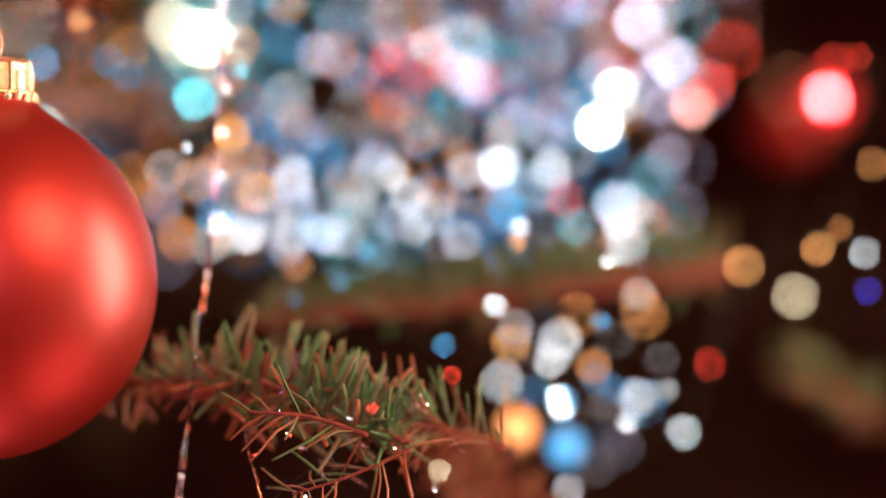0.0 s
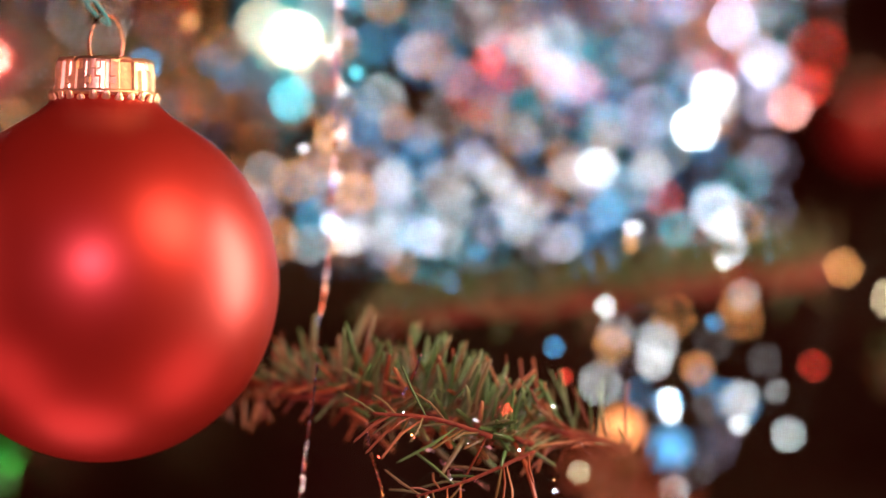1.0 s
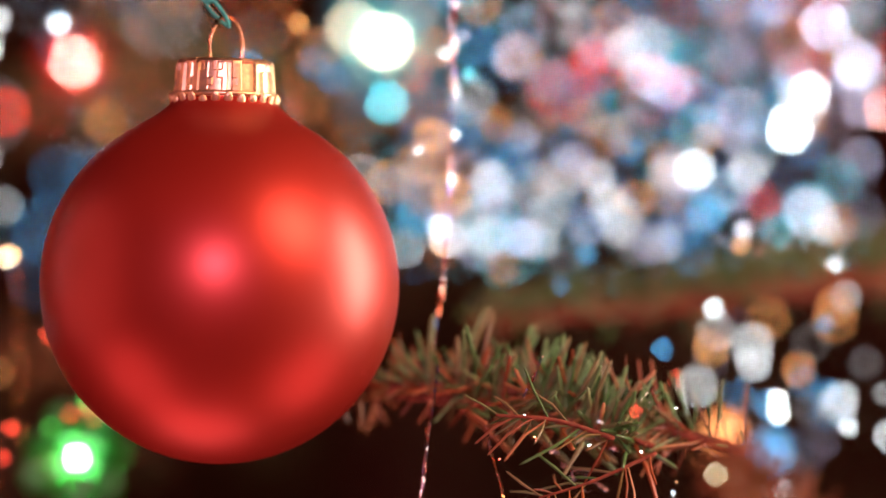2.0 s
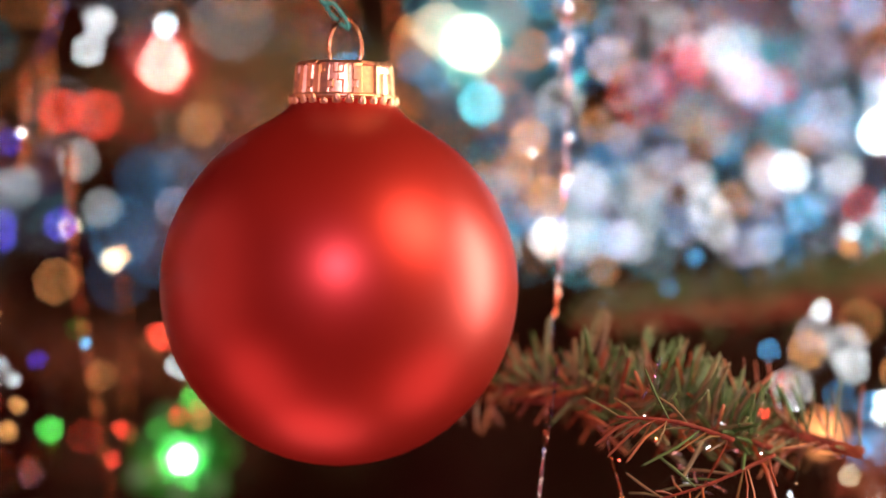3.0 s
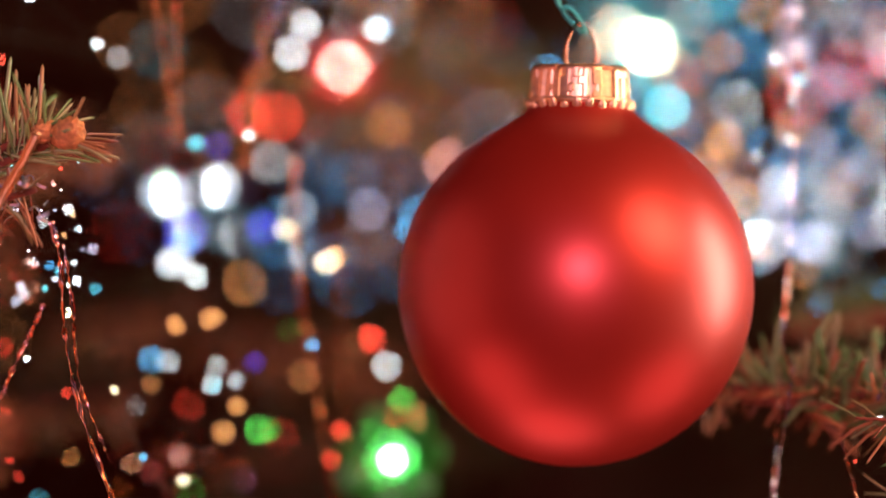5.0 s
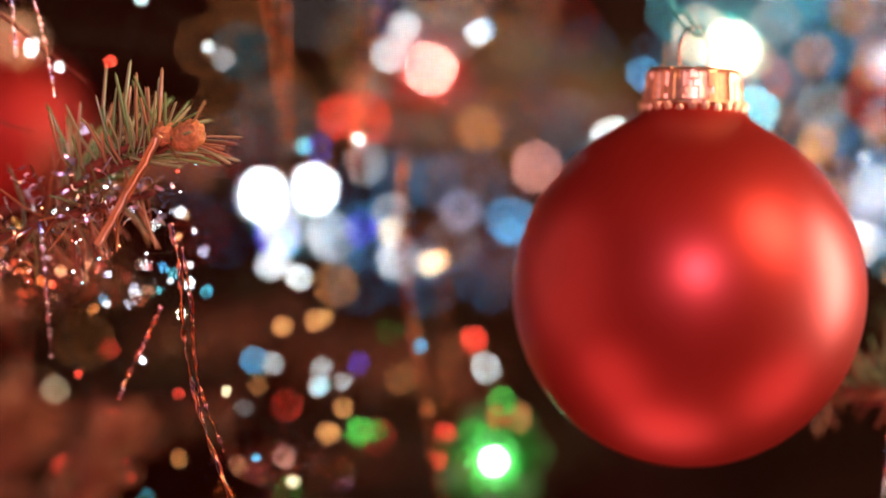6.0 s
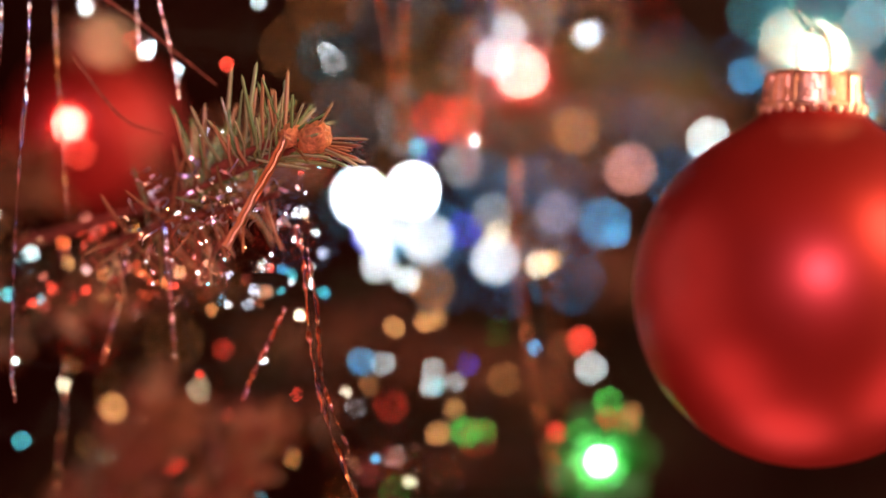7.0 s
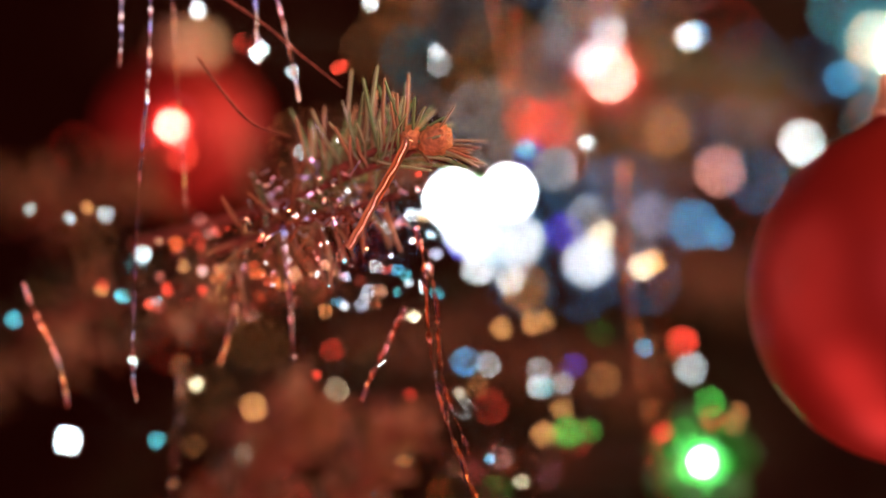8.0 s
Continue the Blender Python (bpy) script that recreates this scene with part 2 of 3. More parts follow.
# ---- the room ----
def slab(name, lo, hi, mat, label, category):
    bm = bmesh.new()
    bmesh.ops.create_cube(bm, size=1)
    bm.transform(Matrix.Translation((Vector(lo) + Vector(hi)) / 2) @ Matrix.Diagonal((*(Vector(hi) - Vector(lo)), 1)))
    ob = new(name, mesh_of(name, bm, mat, False))
    return tagged(ob, label, category, kind="structure")


slab("floor", (-2.2, -2.4, -0.1), (2.2, 2.0, 0), FLOOR, "brown wooden floor of the dim room", "floor")
slab("ceiling", (-2.2, -2.4, 2.5), (2.2, 2.0, 2.6), WALL, "ceiling of the room, coloured near-black for its dimness", "ceiling")
slab("wall_north", (-2.2, 2.0, 0), (2.2, 2.1, 2.5), WALL, "wall behind the tree, coloured near-black for the dim room", "wall")
slab("wall_south", (-2.2, -2.5, 0), (2.2, -2.4, 2.5), WALL, "wall facing the tree, coloured near-black for the dim room", "wall")
slab("wall_west", (-2.3, -2.4, 0), (-2.2, 2.0, 2.5), WALL, "side wall of the room, coloured near-black for its dimness", "wall")
slab("wall_east", (2.2, -2.4, 0), (2.3, 2.0, 2.5), WALL, "side wall of the room, coloured near-black for its dimness", "wall")


# ---- the red ball ----
def bauble(place, radius, mat, label, turn=(0, 0, 0), fine=True):
    root = thing("christmas_ball", place, label, "christmas ball", "christmas balls")
    root.rotation_euler = [radians(a) for a in turn]
    prof = [(radius * math.sin(a), -radius * math.cos(a)) for a in (math.pi * k / 60 for k in range(0, 51))]
    neck = radius * 0.27
    prof += [(radius * 0.425, radius * 0.910), (radius * 0.365, radius * 0.948), (radius * 0.318, radius * 0.988), (radius * 0.287, radius * 1.03), (neck * 0.97, radius * 1.07), (neck * 0.9, radius * 1.11)]
    part("ball", lathe(prof, 128 if fine else 48), mat, root)
    # crown cap: pressed sheet with flutes, a rolled lip and a ring of teeth
    r0, r1, z0, z1 = radius * 0.284, radius * 0.268, radius * 1.038, radius * 1.25
    bm = bmesh.new()
    press = random.Random(9)
    stamp = [[press.choice((-1.0, -1.0, 0.0, 1.0, 1.0)) for _ in range(96)] for _ in range(4)]
    for row in stamp[1:]:  # upright bars with a few breaks
        row[:] = [a if press.random() < 0.85 else b for a, b in zip(stamp[0], row)]
    steps, levels = 192, [(0, 0.0), (0.12, 1.0), (0.26, 1.0), (0.30, 1.01), (0.46, 1.01), (0.50, 1.02), (0.66, 1.02), (0.70, 1.03), (0.86, 1.03), (0.93, 0.0), (1.0, -0.6)]
    rings = []
    for f, flute in levels:
        ring = []
        for k in range(steps):
            a = 2 * math.pi * k / steps
            block = 1.0 if (k // 24) % 2 == 0 else 0.45
            r = r0 + (r1 - r0) * f + radius * (0.0085 * flute * block * stamp[round(flute * 100) % 100 % 4 if flute > 0 else 0][k // 3]) - (radius * 0.014 if flute < 0 else 0)
            ring.append(bm.verts.new((r * math.cos(a), r * math.sin(a), z0 + (z1 - z0) * f)))
        rings.append(ring)
    for a, b in zip(rings, rings[1:]):
        for k in range(steps):
            j = (k + 1) % steps
            bm.faces.new((a[k], a[j], b[j], b[k]))
    bm.faces.new(rings[-1])
    cap = part("cap", bm, GOLD, root, "gold crown cap with pressed flutes", smooth=False)
    lip = lathe([(r0 * 0.99, z0 + radius * 0.0), (r0 * 1.045, z0 + radius * 0.008), (r0 * 1.05, z0 + radius * 0.024), (r0 * 0.99, z0 + radius * 0.034)], 64)
    part("lip", lip, GOLD, cap)
    bm = bmesh.new()
    bmesh.ops.create_icosphere(bm, subdivisions=2, radius=1)
    bm.transform(Matrix.Diagonal((0.62, 1.0, 1.35, 1)))
    tooth = mesh_of("tooth", bm, GOLD)
    for k in range(26):
        a = 2 * math.pi * (k + 0.35) / 26
        ob = new("tooth", tooth)
        ob.parent = cap
        ob.matrix_basis = Matrix.Translation((r0 * 1.03 * math.cos(a), r0 * 1.03 * math.sin(a), z0 - radius * (0.016 + 0.012 * (k % 3 == 1)))) @ Matrix.Rotation(a, 4, "Z") @ Matrix.Rotation(0.35, 4, "Y") @ Matrix.Diagonal((radius * 0.024, radius * 0.027, radius * (0.036 if k % 4 else 0.028), 1))
    # wire loop
    bm = bmesh.new()
    h, wdt = radius * 0.245, radius * 0.098
    loop = [Vector((-wdt * 0.72, 0, z1 - 0.002)), Vector((-wdt, 0, z1 + h * 0.35)), Vector((-wdt * 0.62, 0, z1 + h * 0.85)), Vector((0, 0, z1 + h)), Vector((wdt * 0.62, 0, z1 + h * 0.85)), Vector((wdt, 0, z1 + h * 0.35)), Vector((wdt * 0.72, 0, z1 - 0.002))]
    sweep(bm, spline(loop, 40), radius * 0.0095, 8)
    part("wire_loop", bm, WIRE_GOLD, root, "thin gold wire hanging loop")
    return root


ball = bauble(BALL, 0.0336, RED_SATIN, "satin red glass christmas ball with gold crown cap", (0, 1.5, 24))
top = BALL + Vector((0.0012, 0, 0.0336 * 1.475))
bm = bmesh.new()
sweep(bm, spline([top + Vector((0.0006, 0.0012, -0.0012)), top + Vector((-0.0012, 0.0006, 0.0002)), top + Vector((-0.0035, 0, 0.0028)), top + Vector((-0.0045, 0.001, 0.008)), top + Vector((-0.003, 0.003, 0.03))], 40), 0.00035, 7)
sweep(bm, spline([top + Vector((0.0006, -0.0012, -0.0012)), top + Vector((0.0001, -0.001, 0.0004)), top + Vector((-0.0022, -0.0006, 0.0035)), top + Vector((-0.0050, 0, 0.006)), top + Vector((-0.0075, 0.002, 0.03))], 40), 0.00035, 7)
bmesh.ops.translate(bm, verts=bm.verts, vec=-top)
thread = new("hanging_thread", mesh_of("hanging_thread", bm, THREAD))
thread.location = top
tagged(thread, "teal cotton thread tied to the ball's wire loop", "thread")

bauble((-0.2470, 0.8000, 1.3330), 0.0200, RED_FAR, "small red christmas ball hanging behind the pine branch", (0, 4, 60), False)
bauble((0.1030, 0.940, 1.337), 0.0090, RED_FAR, "small red christmas ball deep in the tree", (0, -3, 10), False)

# ---- the pine branches in front ----
PAIR = (NEEDLE_GREEN, NEEDLE_BROWN)
pine_branch([(-0.056, 0.610, 1.2730), (-0.036, 0.604, 1.2705), (-0.020, 0.599, 1.2675), (-0.006, 0.594, 1.2635)], "green pine branch with drying brown needles beside the red ball", 3, 165, 0.0215, PAIR, width=0.00135, up=0.85, lean=0.45, brown=0.30, start=0.1, stop=0.95)
pine_branch([(-0.014, 0.586, 1.2655), (-0.025, 0.583, 1.2690), (-0.036, 0.582, 1.2700)], "dry brown pine twig with sparse stiff needles", 4, 18, 0.0160, PAIR, radius=0.0005, width=0.0007, up=0.0, lean=0.6, brown=0.45)
pine_branch([(-0.006, 0.590, 1.2625), (-0.018, 0.586, 1.2575), (-0.028, 0.585, 1.2545)], "dry brown pine twig with sparse stiff needles", 6, 20, 0.0135, PAIR, radius=0.0004, width=0.0007, up=-0.2, lean=0.5, brown=0.4)
pine_branch([(0.012, 0.60, 1.262), (-0.02, 0.602, 1.271), (-0.045, 0.607, 1.2745), (-0.070, 0.616, 1.2735)], "brown pine twig reaching behind the red ball", 5, 260, 0.015, PAIR, up=0.2, lean=0.4, brown=0.7)
pine_branch([(0.022, 0.550, 1.243), (0.010, 0.530, 1.257), (0.001, 0.518, 1.2665)], "brown pine twig pointing out of the tree", 7, 150, 0.013, (NEEDLE_BROWN, NEEDLE_BROWN), up=0.1, lean=0.5)
pine_branch([(0.062, 0.70, 1.296), (0.03, 0.684, 1.2925), (0.0, 0.672, 1.289), (-0.04, 0.662, 1.285)], "pine branch with reddish bark behind the ball", 8, 420, 0.015, PAIR, radius=0.0034, up=0.9, lean=0.2, brown=0.2)
pine_branch([(0.10, 0.72, 1.262), (0.085, 0.70, 1.270), (0.075, 0.69, 1.276)], "green pine twig in the dark of the tree", 9, 150, 0.012, PAIR, up=0.3, lean=0.4, brown=0.3)
pine_branch([(-0.2422, 0.6220, 1.3031), (-0.2132, 0.5950, 1.3104), (-0.1951, 0.5810, 1.3171), (-0.1812, 0.5735, 1.3226)], "pine branch tip with a bud and short green needles", 11, 66, 0.0205, (NEEDLE_YOUNG_LIT, NEEDLE_BROWN), width=0.0009, up=0.9, lean=0.2, brown=0.15, bud=0.0038, bud_way=(0.45, -0.85, 0.25), start=0.42, stop=0.86)
pine_branch([(-0.2008, 0.5840, 1.3166), (-0.1935, 0.5790, 1.3202), (-0.1857, 0.5750, 1.3230)], "upright green shoot beside the bud", 12, 22, 0.0220, (NEEDLE_YOUNG_LIT, NEEDLE_BROWN), width=0.0011, up=0.9, lean=0.25, brown=0.0, bud=0.0029, bud_way=(-0.3, -0.9, 0.1))
pine_branch([(-0.1873, 0.5780, 1.3202), (-0.1842, 0.5750, 1.3216), (-0.1816, 0.5740, 1.3224)], "short side shoot with needles pointing out", 19, 15, 0.0170, (NEEDLE_YOUNG_LIT, NEEDLE_BROWN), width=0.0009, up=0.1, lean=1.1, brown=0.2)
pine_branch([(-0.2236, 0.5970, 1.3021), (-0.2060, 0.5880, 1.3078), (-0.1883, 0.5820, 1.3124)], "tangle of dry brown pine needles under the bud", 13, 80, 0.0190, PAIR, up=-0.25, lean=0.2, brown=0.85)
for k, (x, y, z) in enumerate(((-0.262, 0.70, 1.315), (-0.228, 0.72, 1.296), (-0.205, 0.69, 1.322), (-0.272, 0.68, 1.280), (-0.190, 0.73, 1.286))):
    pine_branch([(x - 0.02, y + 0.03, z - 0.006), (x, y, z), (x + 0.02, y - 0.015, z + 0.003)], "drying brown pine branch inside the tree", 70 + k, 130, 0.017, (NEEDLE_SHADED, NEEDLE_BROWN), brown=0.6 if z > 1.29 else 0.2, up=0.2, lean=0.3)
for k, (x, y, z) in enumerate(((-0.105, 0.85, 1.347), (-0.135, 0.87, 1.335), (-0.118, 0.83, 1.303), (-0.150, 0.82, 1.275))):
    pine_branch([(x + 0.03, y + 0.04, z - 0.008), (x, y, z), (x - 0.03, y - 0.01, z + 0.004)], "olive brown pine branch deep in the tree", 80 + k, 260, 0.018, PAIR if z > 1.33 else (NEEDLE_SHADED, NEEDLE_BROWN), up=0.2, lean=0.3, brown=0.5 if z > 1.33 else 0.3)
pine_branch([(-0.27, 0.66, 1.286), (-0.245, 0.645, 1.292), (-0.225, 0.635, 1.295)], "brown pine branch, its shade coloured in", 16, 180, 0.016, (NEEDLE_SHADED, NEEDLE_BROWN), up=0.1, lean=0.2, brown=0.45)
pine_branch([(-0.224, 0.52, 1.245), (-0.211, 0.508, 1.263), (-0.201, 0.502, 1.277)], "brown pine branch close to the lens", 14, 220, 0.015, (NEEDLE_BROWN, NEEDLE_BROWN), up=0.3, lean=0.6)
pine_branch([(-0.202, 0.525, 1.250), (-0.193, 0.515, 1.263), (-0.187, 0.511, 1.2725)], "brown pine branch close to the lens", 15, 150, 0.012, (NEEDLE_BROWN, NEEDLE_BROWN), up=0.3, lean=0.6)
pine_branch([(-0.235, 0.72, 1.262), (-0.205, 0.70, 1.266), (-0.18, 0.69, 1.270)], "olive green pine branch, its shade coloured in", 17, 220, 0.016, (NEEDLE_SHADED, NEEDLE_BROWN), up=0.3, lean=0.3, brown=0.15)
pine_branch([(-0.16, 0.76, 1.25), (-0.135, 0.73, 1.252), (-0.112, 0.71, 1.256)], "green pine branch, shade coloured in, under the green light", 18, 280, 0.016, (NEEDLE_SHADED, NEEDLE_SHADED), up=0.3, lean=0.3, brown=0.3)


# ---- flower-shaped lights ----
def flower_light(place, tint, code, size, label, seed, bulb=0.0015):
    """A bulb in a cup of thin plastic petals."""
    rng = random.Random(seed)
    root = thing("flower_light", place, label, "fairy light", "flower lights")
    name = "petal_plastic_%d" % seed
    m = material(name, tint, 0.35, vary=0.3, scale=400)
    b = m.node_tree.nodes["Principled BSDF"]
    b.inputs["Transmission Weight"].default_value = 0.35
    for k in range(7):
        a = 2 * math.pi * k / 7 + rng.uniform(-0.2, 0.2)
        bm = bmesh.new()
        bmesh.ops.create_uvsphere(bm, u_segments=12, v_segments=8, radius=1)
        for v in bm.verts:
            v.co.z = v.co.z * 0.10 + 0.25 * v.co.x ** 2
            v.co.y *= 0.62 * (1 + 0.25 * v.co.x)
            v.co.x += 1.15
        s = size * rng.uniform(0.8, 1.1)
        bm.transform(Matrix.Rotation(-math.pi / 2 + rng.uniform(-0.2, 0.2), 4, "X") @ Matrix.Rotation(a, 4, "Z") @ Matrix.Rotation(rng.uniform(0.0, 0.5), 4, "Y") @ Matrix.Diagonal((s, s, s, 1)))
        bmesh.ops.translate(bm, verts=bm.verts, vec=(0, size * 0.25, 0))
        part("petal", bm, m, root)
    bm = lathe([(0, 0), (size * 0.28, 0), (size * 0.3, size * 0.9), (0, size)], 12)
    bm.transform(Matrix.Translation((0, size * 0.4, 0)) @ Matrix.Rotation(-math.pi / 2, 4, "X"))
    part("socket", bm, CORD, root)
    ob = new("bulb", bulb_mesh(code))
    ob.parent = root
    ob.scale = (bulb * 0.8,) * 3
    ob.location = (0, -size * 0.1, 0)
    return root


flower_light((-0.1235, 0.6732, 1.2562), (0.015, 0.50, 0.04), "G4", 0.0066, "green flower-shaped light glowing under the red ball", 31, 0.0011)
flower_light((-0.1377, 0.789, 1.3475), (0.8, 0.03, 0.02), "p5", 0.0042, "red flower-shaped light glowing in the tree", 32, 0.0007)
flower_light((0.0945, 0.775, 1.3370), (0.8, 0.03, 0.02), "k4", 0.0034, "red flower-shaped light in the dark of the tree", 33)
flower_light((-0.2405, 0.690, 1.3300), (0.8, 0.03, 0.02), "R4", 0.0032, "red flower-shaped light in front of a small red ball", 34, 0.0010)
flower_light((-0.0608, 0.800, 1.3533), (0.02, 0.42, 0.55), "y4", 0.0085, "teal flower-shaped light with a warm white bulb", 35, 0.0016)


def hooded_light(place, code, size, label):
    """A bulb deep inside a narrow dark blue hood, added to hide it from the side."""
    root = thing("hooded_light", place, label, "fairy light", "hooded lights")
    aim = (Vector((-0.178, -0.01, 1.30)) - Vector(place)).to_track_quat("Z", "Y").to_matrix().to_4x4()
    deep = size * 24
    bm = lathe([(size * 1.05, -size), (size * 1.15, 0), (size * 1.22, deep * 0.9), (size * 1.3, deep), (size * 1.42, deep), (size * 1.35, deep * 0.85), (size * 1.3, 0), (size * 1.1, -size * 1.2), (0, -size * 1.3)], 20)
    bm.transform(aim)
    part("hood", bm, ADDED_HOOD, root)
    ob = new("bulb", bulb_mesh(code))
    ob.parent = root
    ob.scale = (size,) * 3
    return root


ADDED_HOOD = material("added_hood", (0.01, 0.02, 0.10), 0.5, vary=0.3, scale=300)
hooded_light((-0.1772, 0.782, 1.3155), "w4", 0.0026, "white bulb in an added narrow hood that hides it from the side")
hooded_light((-0.1638, 0.768, 1.3170), "w4", 0.0023, "white bulb in an added narrow hood that hides it from the side")
hooded_light((-0.1613, 0.782, 1.3052), "w2", 0.0015, "white bulb in an added narrow hood that hides it from the side")
hooded_light((-0.1733, 0.784, 1.3074), "w3", 0.0014, "white bulb in an added narrow hood that hides it from the side")
hooded_light((-0.1442, 0.765, 1.2998), "w2", 0.0013, "white bulb in an added narrow hood that hides it from the side")


def foil_tangle(centre, size, count, seed, mat, label, width=0.0006):
    """Loose curled snippets of foil caught in the needles."""
    rng = random.Random(seed)
    V, Fs = [], []
    for i in range(count):
        p = Vector([max(-0.9, min(0.9, rng.gauss(0, 0.45))) * s for s in size])
        d = Vector([rng.gauss(0, 1) for _ in range(3)]).normalized()
        u = d.orthogonal().normalized()
        w = width * rng.uniform(0.6, 1.6)
        step = rng.uniform(0.0004, 0.0009)
        turn = Matrix.Rotation(rng.uniform(0.25, 0.9), 3, Vector([rng.gauss(0, 1) for _ in range(3)]).normalized())
        k = len(V)
        n = rng.randint(3, 7)
        for j in range(n + 1):
            V += [p + u * w * 0.5, p - u * w * 0.5]
            d, u = turn @ d, turn @ u
            p = p + d * step
        for j in range(n):
            Fs.append((k + 2 * j, k + 2 * j + 1, k + 2 * j + 3, k + 2 * j + 2))
    ob = new("foil_snippets", needles_mesh("foil_snippets", V, Fs, mat))
    ob.location = centre
    return tagged(ob, label, "tinsel", kind="stuff")


# ---- tinsel strands ----
SILVER, COPPER = FOIL_SILVER, FOIL_COPPER
foil_strand([(-0.0431, 0.6127, 1.3600), (-0.0438, 0.6127, 1.3298), (-0.0444, 0.6127, 1.3133), (-0.0455, 0.61, 1.2968), (-0.0466, 0.607, 1.2873)], 1, SILVER, 0.0008, 7)
foil_strand([(-0.0470, 0.606, 1.288), (-0.0476, 0.605, 1.2773), (-0.0490, 0.60, 1.2614), (-0.0505, 0.598, 1.247)], 2, SILVER, 0.0004, 6)
foil_strand([(-0.235, 0.5819, 1.3535), (-0.2356, 0.5819, 1.3354), (-0.2375, 0.5819, 1.3109), (-0.2385, 0.5819, 1.281), (-0.2377, 0.5819, 1.2733)], 11, SILVER, 0.0007, 7)
foil_strand([(-0.241, 0.5854, 1.3528), (-0.2411, 0.5854, 1.3431), (-0.2414, 0.5854, 1.3369)], 12, SILVER, 0.0004, 5)
foil_strand([(-0.1851, 0.5786, 1.3066), (-0.1833, 0.5786, 1.2981), (-0.1825, 0.5786, 1.2853), (-0.1793, 0.5786, 1.2705), (-0.1735, 0.5786, 1.2546)], 13, COPPER, 0.0012, 1.5, label="thin copper coloured foil strand hanging on the tree", waver=0.9)
foil_strand([(-0.1828, 0.5786, 1.3023), (-0.1812, 0.5786, 1.2917), (-0.1798, 0.5786, 1.2768), (-0.175, 0.5786, 1.2641)], 14, COPPER, 0.0009, 1.5, label="thin copper coloured foil strand hanging on the tree", waver=0.9)
foil_strand([(-0.1873, 0.5854, 1.2911), (-0.19, 0.5854, 1.2852), (-0.1932, 0.5854, 1.2787), (-0.1954, 0.5854, 1.2734)], 15, COPPER, 0.0010, 2, label="thin copper coloured foil strand hanging on the tree", waver=0.9)
foil_strand([(-0.2106, 0.5888, 1.3072), (-0.2095, 0.5888, 1.2959), (-0.2084, 0.5888, 1.2813)], 16, SILVER, 0.0008, 5)
foil_strand([(-0.2175, 0.5959, 1.3067), (-0.2191, 0.5959, 1.2958), (-0.221, 0.5959, 1.2871), (-0.223, 0.5959, 1.28)], 17, COPPER, 0.0010, 6, label="thin copper coloured foil strand hanging on the tree")
foil_strand([(-0.1862, 0.5676, 1.3225), (-0.1897, 0.5676, 1.3158), (-0.1939, 0.5676, 1.3085), (-0.1973, 0.5676, 1.3023)], 18, FOIL_GOLD, 0.0016, 0.06, label="narrow gold foil ribbon lying over the branch tip", waver=0.12)
foil_strand([(-0.2607, 0.5923, 1.2958), (-0.258, 0.5923, 1.2893), (-0.2542, 0.5923, 1.2817), (-0.252, 0.5923, 1.272)], 19, COPPER, 0.0008, 6, label="thin copper coloured foil strand hanging on the tree")
foil_strand([(-0.232, 0.6123, 1.28), (-0.2322, 0.6123, 1.271), (-0.2331, 0.6123, 1.2632), (-0.2337, 0.6123, 1.252)], 20, COPPER, 0.0004, 6, label="thin copper coloured foil strand hanging on the tree")
foil_strand([(-0.2319, 0.5923, 1.3523), (-0.2312, 0.5923, 1.3371), (-0.2301, 0.5923, 1.3219), (-0.2292, 0.5923, 1.3078)], 21, COPPER, 0.0003, 6, label="thin copper coloured foil strand hanging on the tree")
foil_strand([(-0.212, 0.5854, 1.3517), (-0.2093, 0.5854, 1.341), (-0.2072, 0.5854, 1.3302)], 22, SILVER, 0.0006, 5)
foil_strand([(-0.171, 0.6219, 1.356), (-0.1684, 0.6219, 1.3423), (-0.1662, 0.6219, 1.3241)], 23, FOIL_DARK, 0.0007, 3, label="narrow dark copper foil strand with painted blue glints")
foil_strand([(-0.1501, 0.6631, 1.3596), (-0.1511, 0.6631, 1.3378), (-0.1516, 0.6631, 1.3184)], 24, FOIL_DARK, 0.0007, 3, label="narrow dark copper foil strand with painted blue glints")
foil_strand([(-0.216, 0.5888, 1.3509), (-0.2154, 0.5888, 1.3434), (-0.2151, 0.5888, 1.338)], 25, SILVER, 0.0006, 5)
foil_strand([(-0.1454, 0.6513, 1.3562), (-0.1506, 0.6513, 1.3422), (-0.1594, 0.6513, 1.3294)], 26, FOIL_DARK, 0.0007, 3, label="narrow dark copper foil strand with painted blue glints")
foil_strand([(-0.152, 0.6354, 1.3366), (-0.1523, 0.6354, 1.3247), (-0.1527, 0.6354, 1.3161)], 27, FOIL_DARK, 0.0008, 3, label="narrow dark copper foil strand with painted blue glints")
foil_strand([(-0.1426, 0.6354, 1.3229), (-0.1429, 0.6354, 1.3059), (-0.1409, 0.6354, 1.2876), (-0.1384, 0.6354, 1.2728), (-0.1346, 0.6354, 1.2501)], 28, FOIL_DARK, 0.0008, 5, label="narrow dark copper foil strand with painted blue glints")
foil_strand([(-0.1655, 0.6203, 1.3513), (-0.1652, 0.6203, 1.3302), (-0.1645, 0.6203, 1.3224)], 29, FOIL_DARK, 0.0007, 5, label="narrow dark copper foil strand with painted blue glints")
foil_strand([(-0.1346, 0.6554, 1.2967), (-0.1334, 0.6554, 1.2802), (-0.1337, 0.6554, 1.2614)], 30, FOIL_DARK, 0.0007, 3, label="narrow dark copper foil strand with painted blue glints")
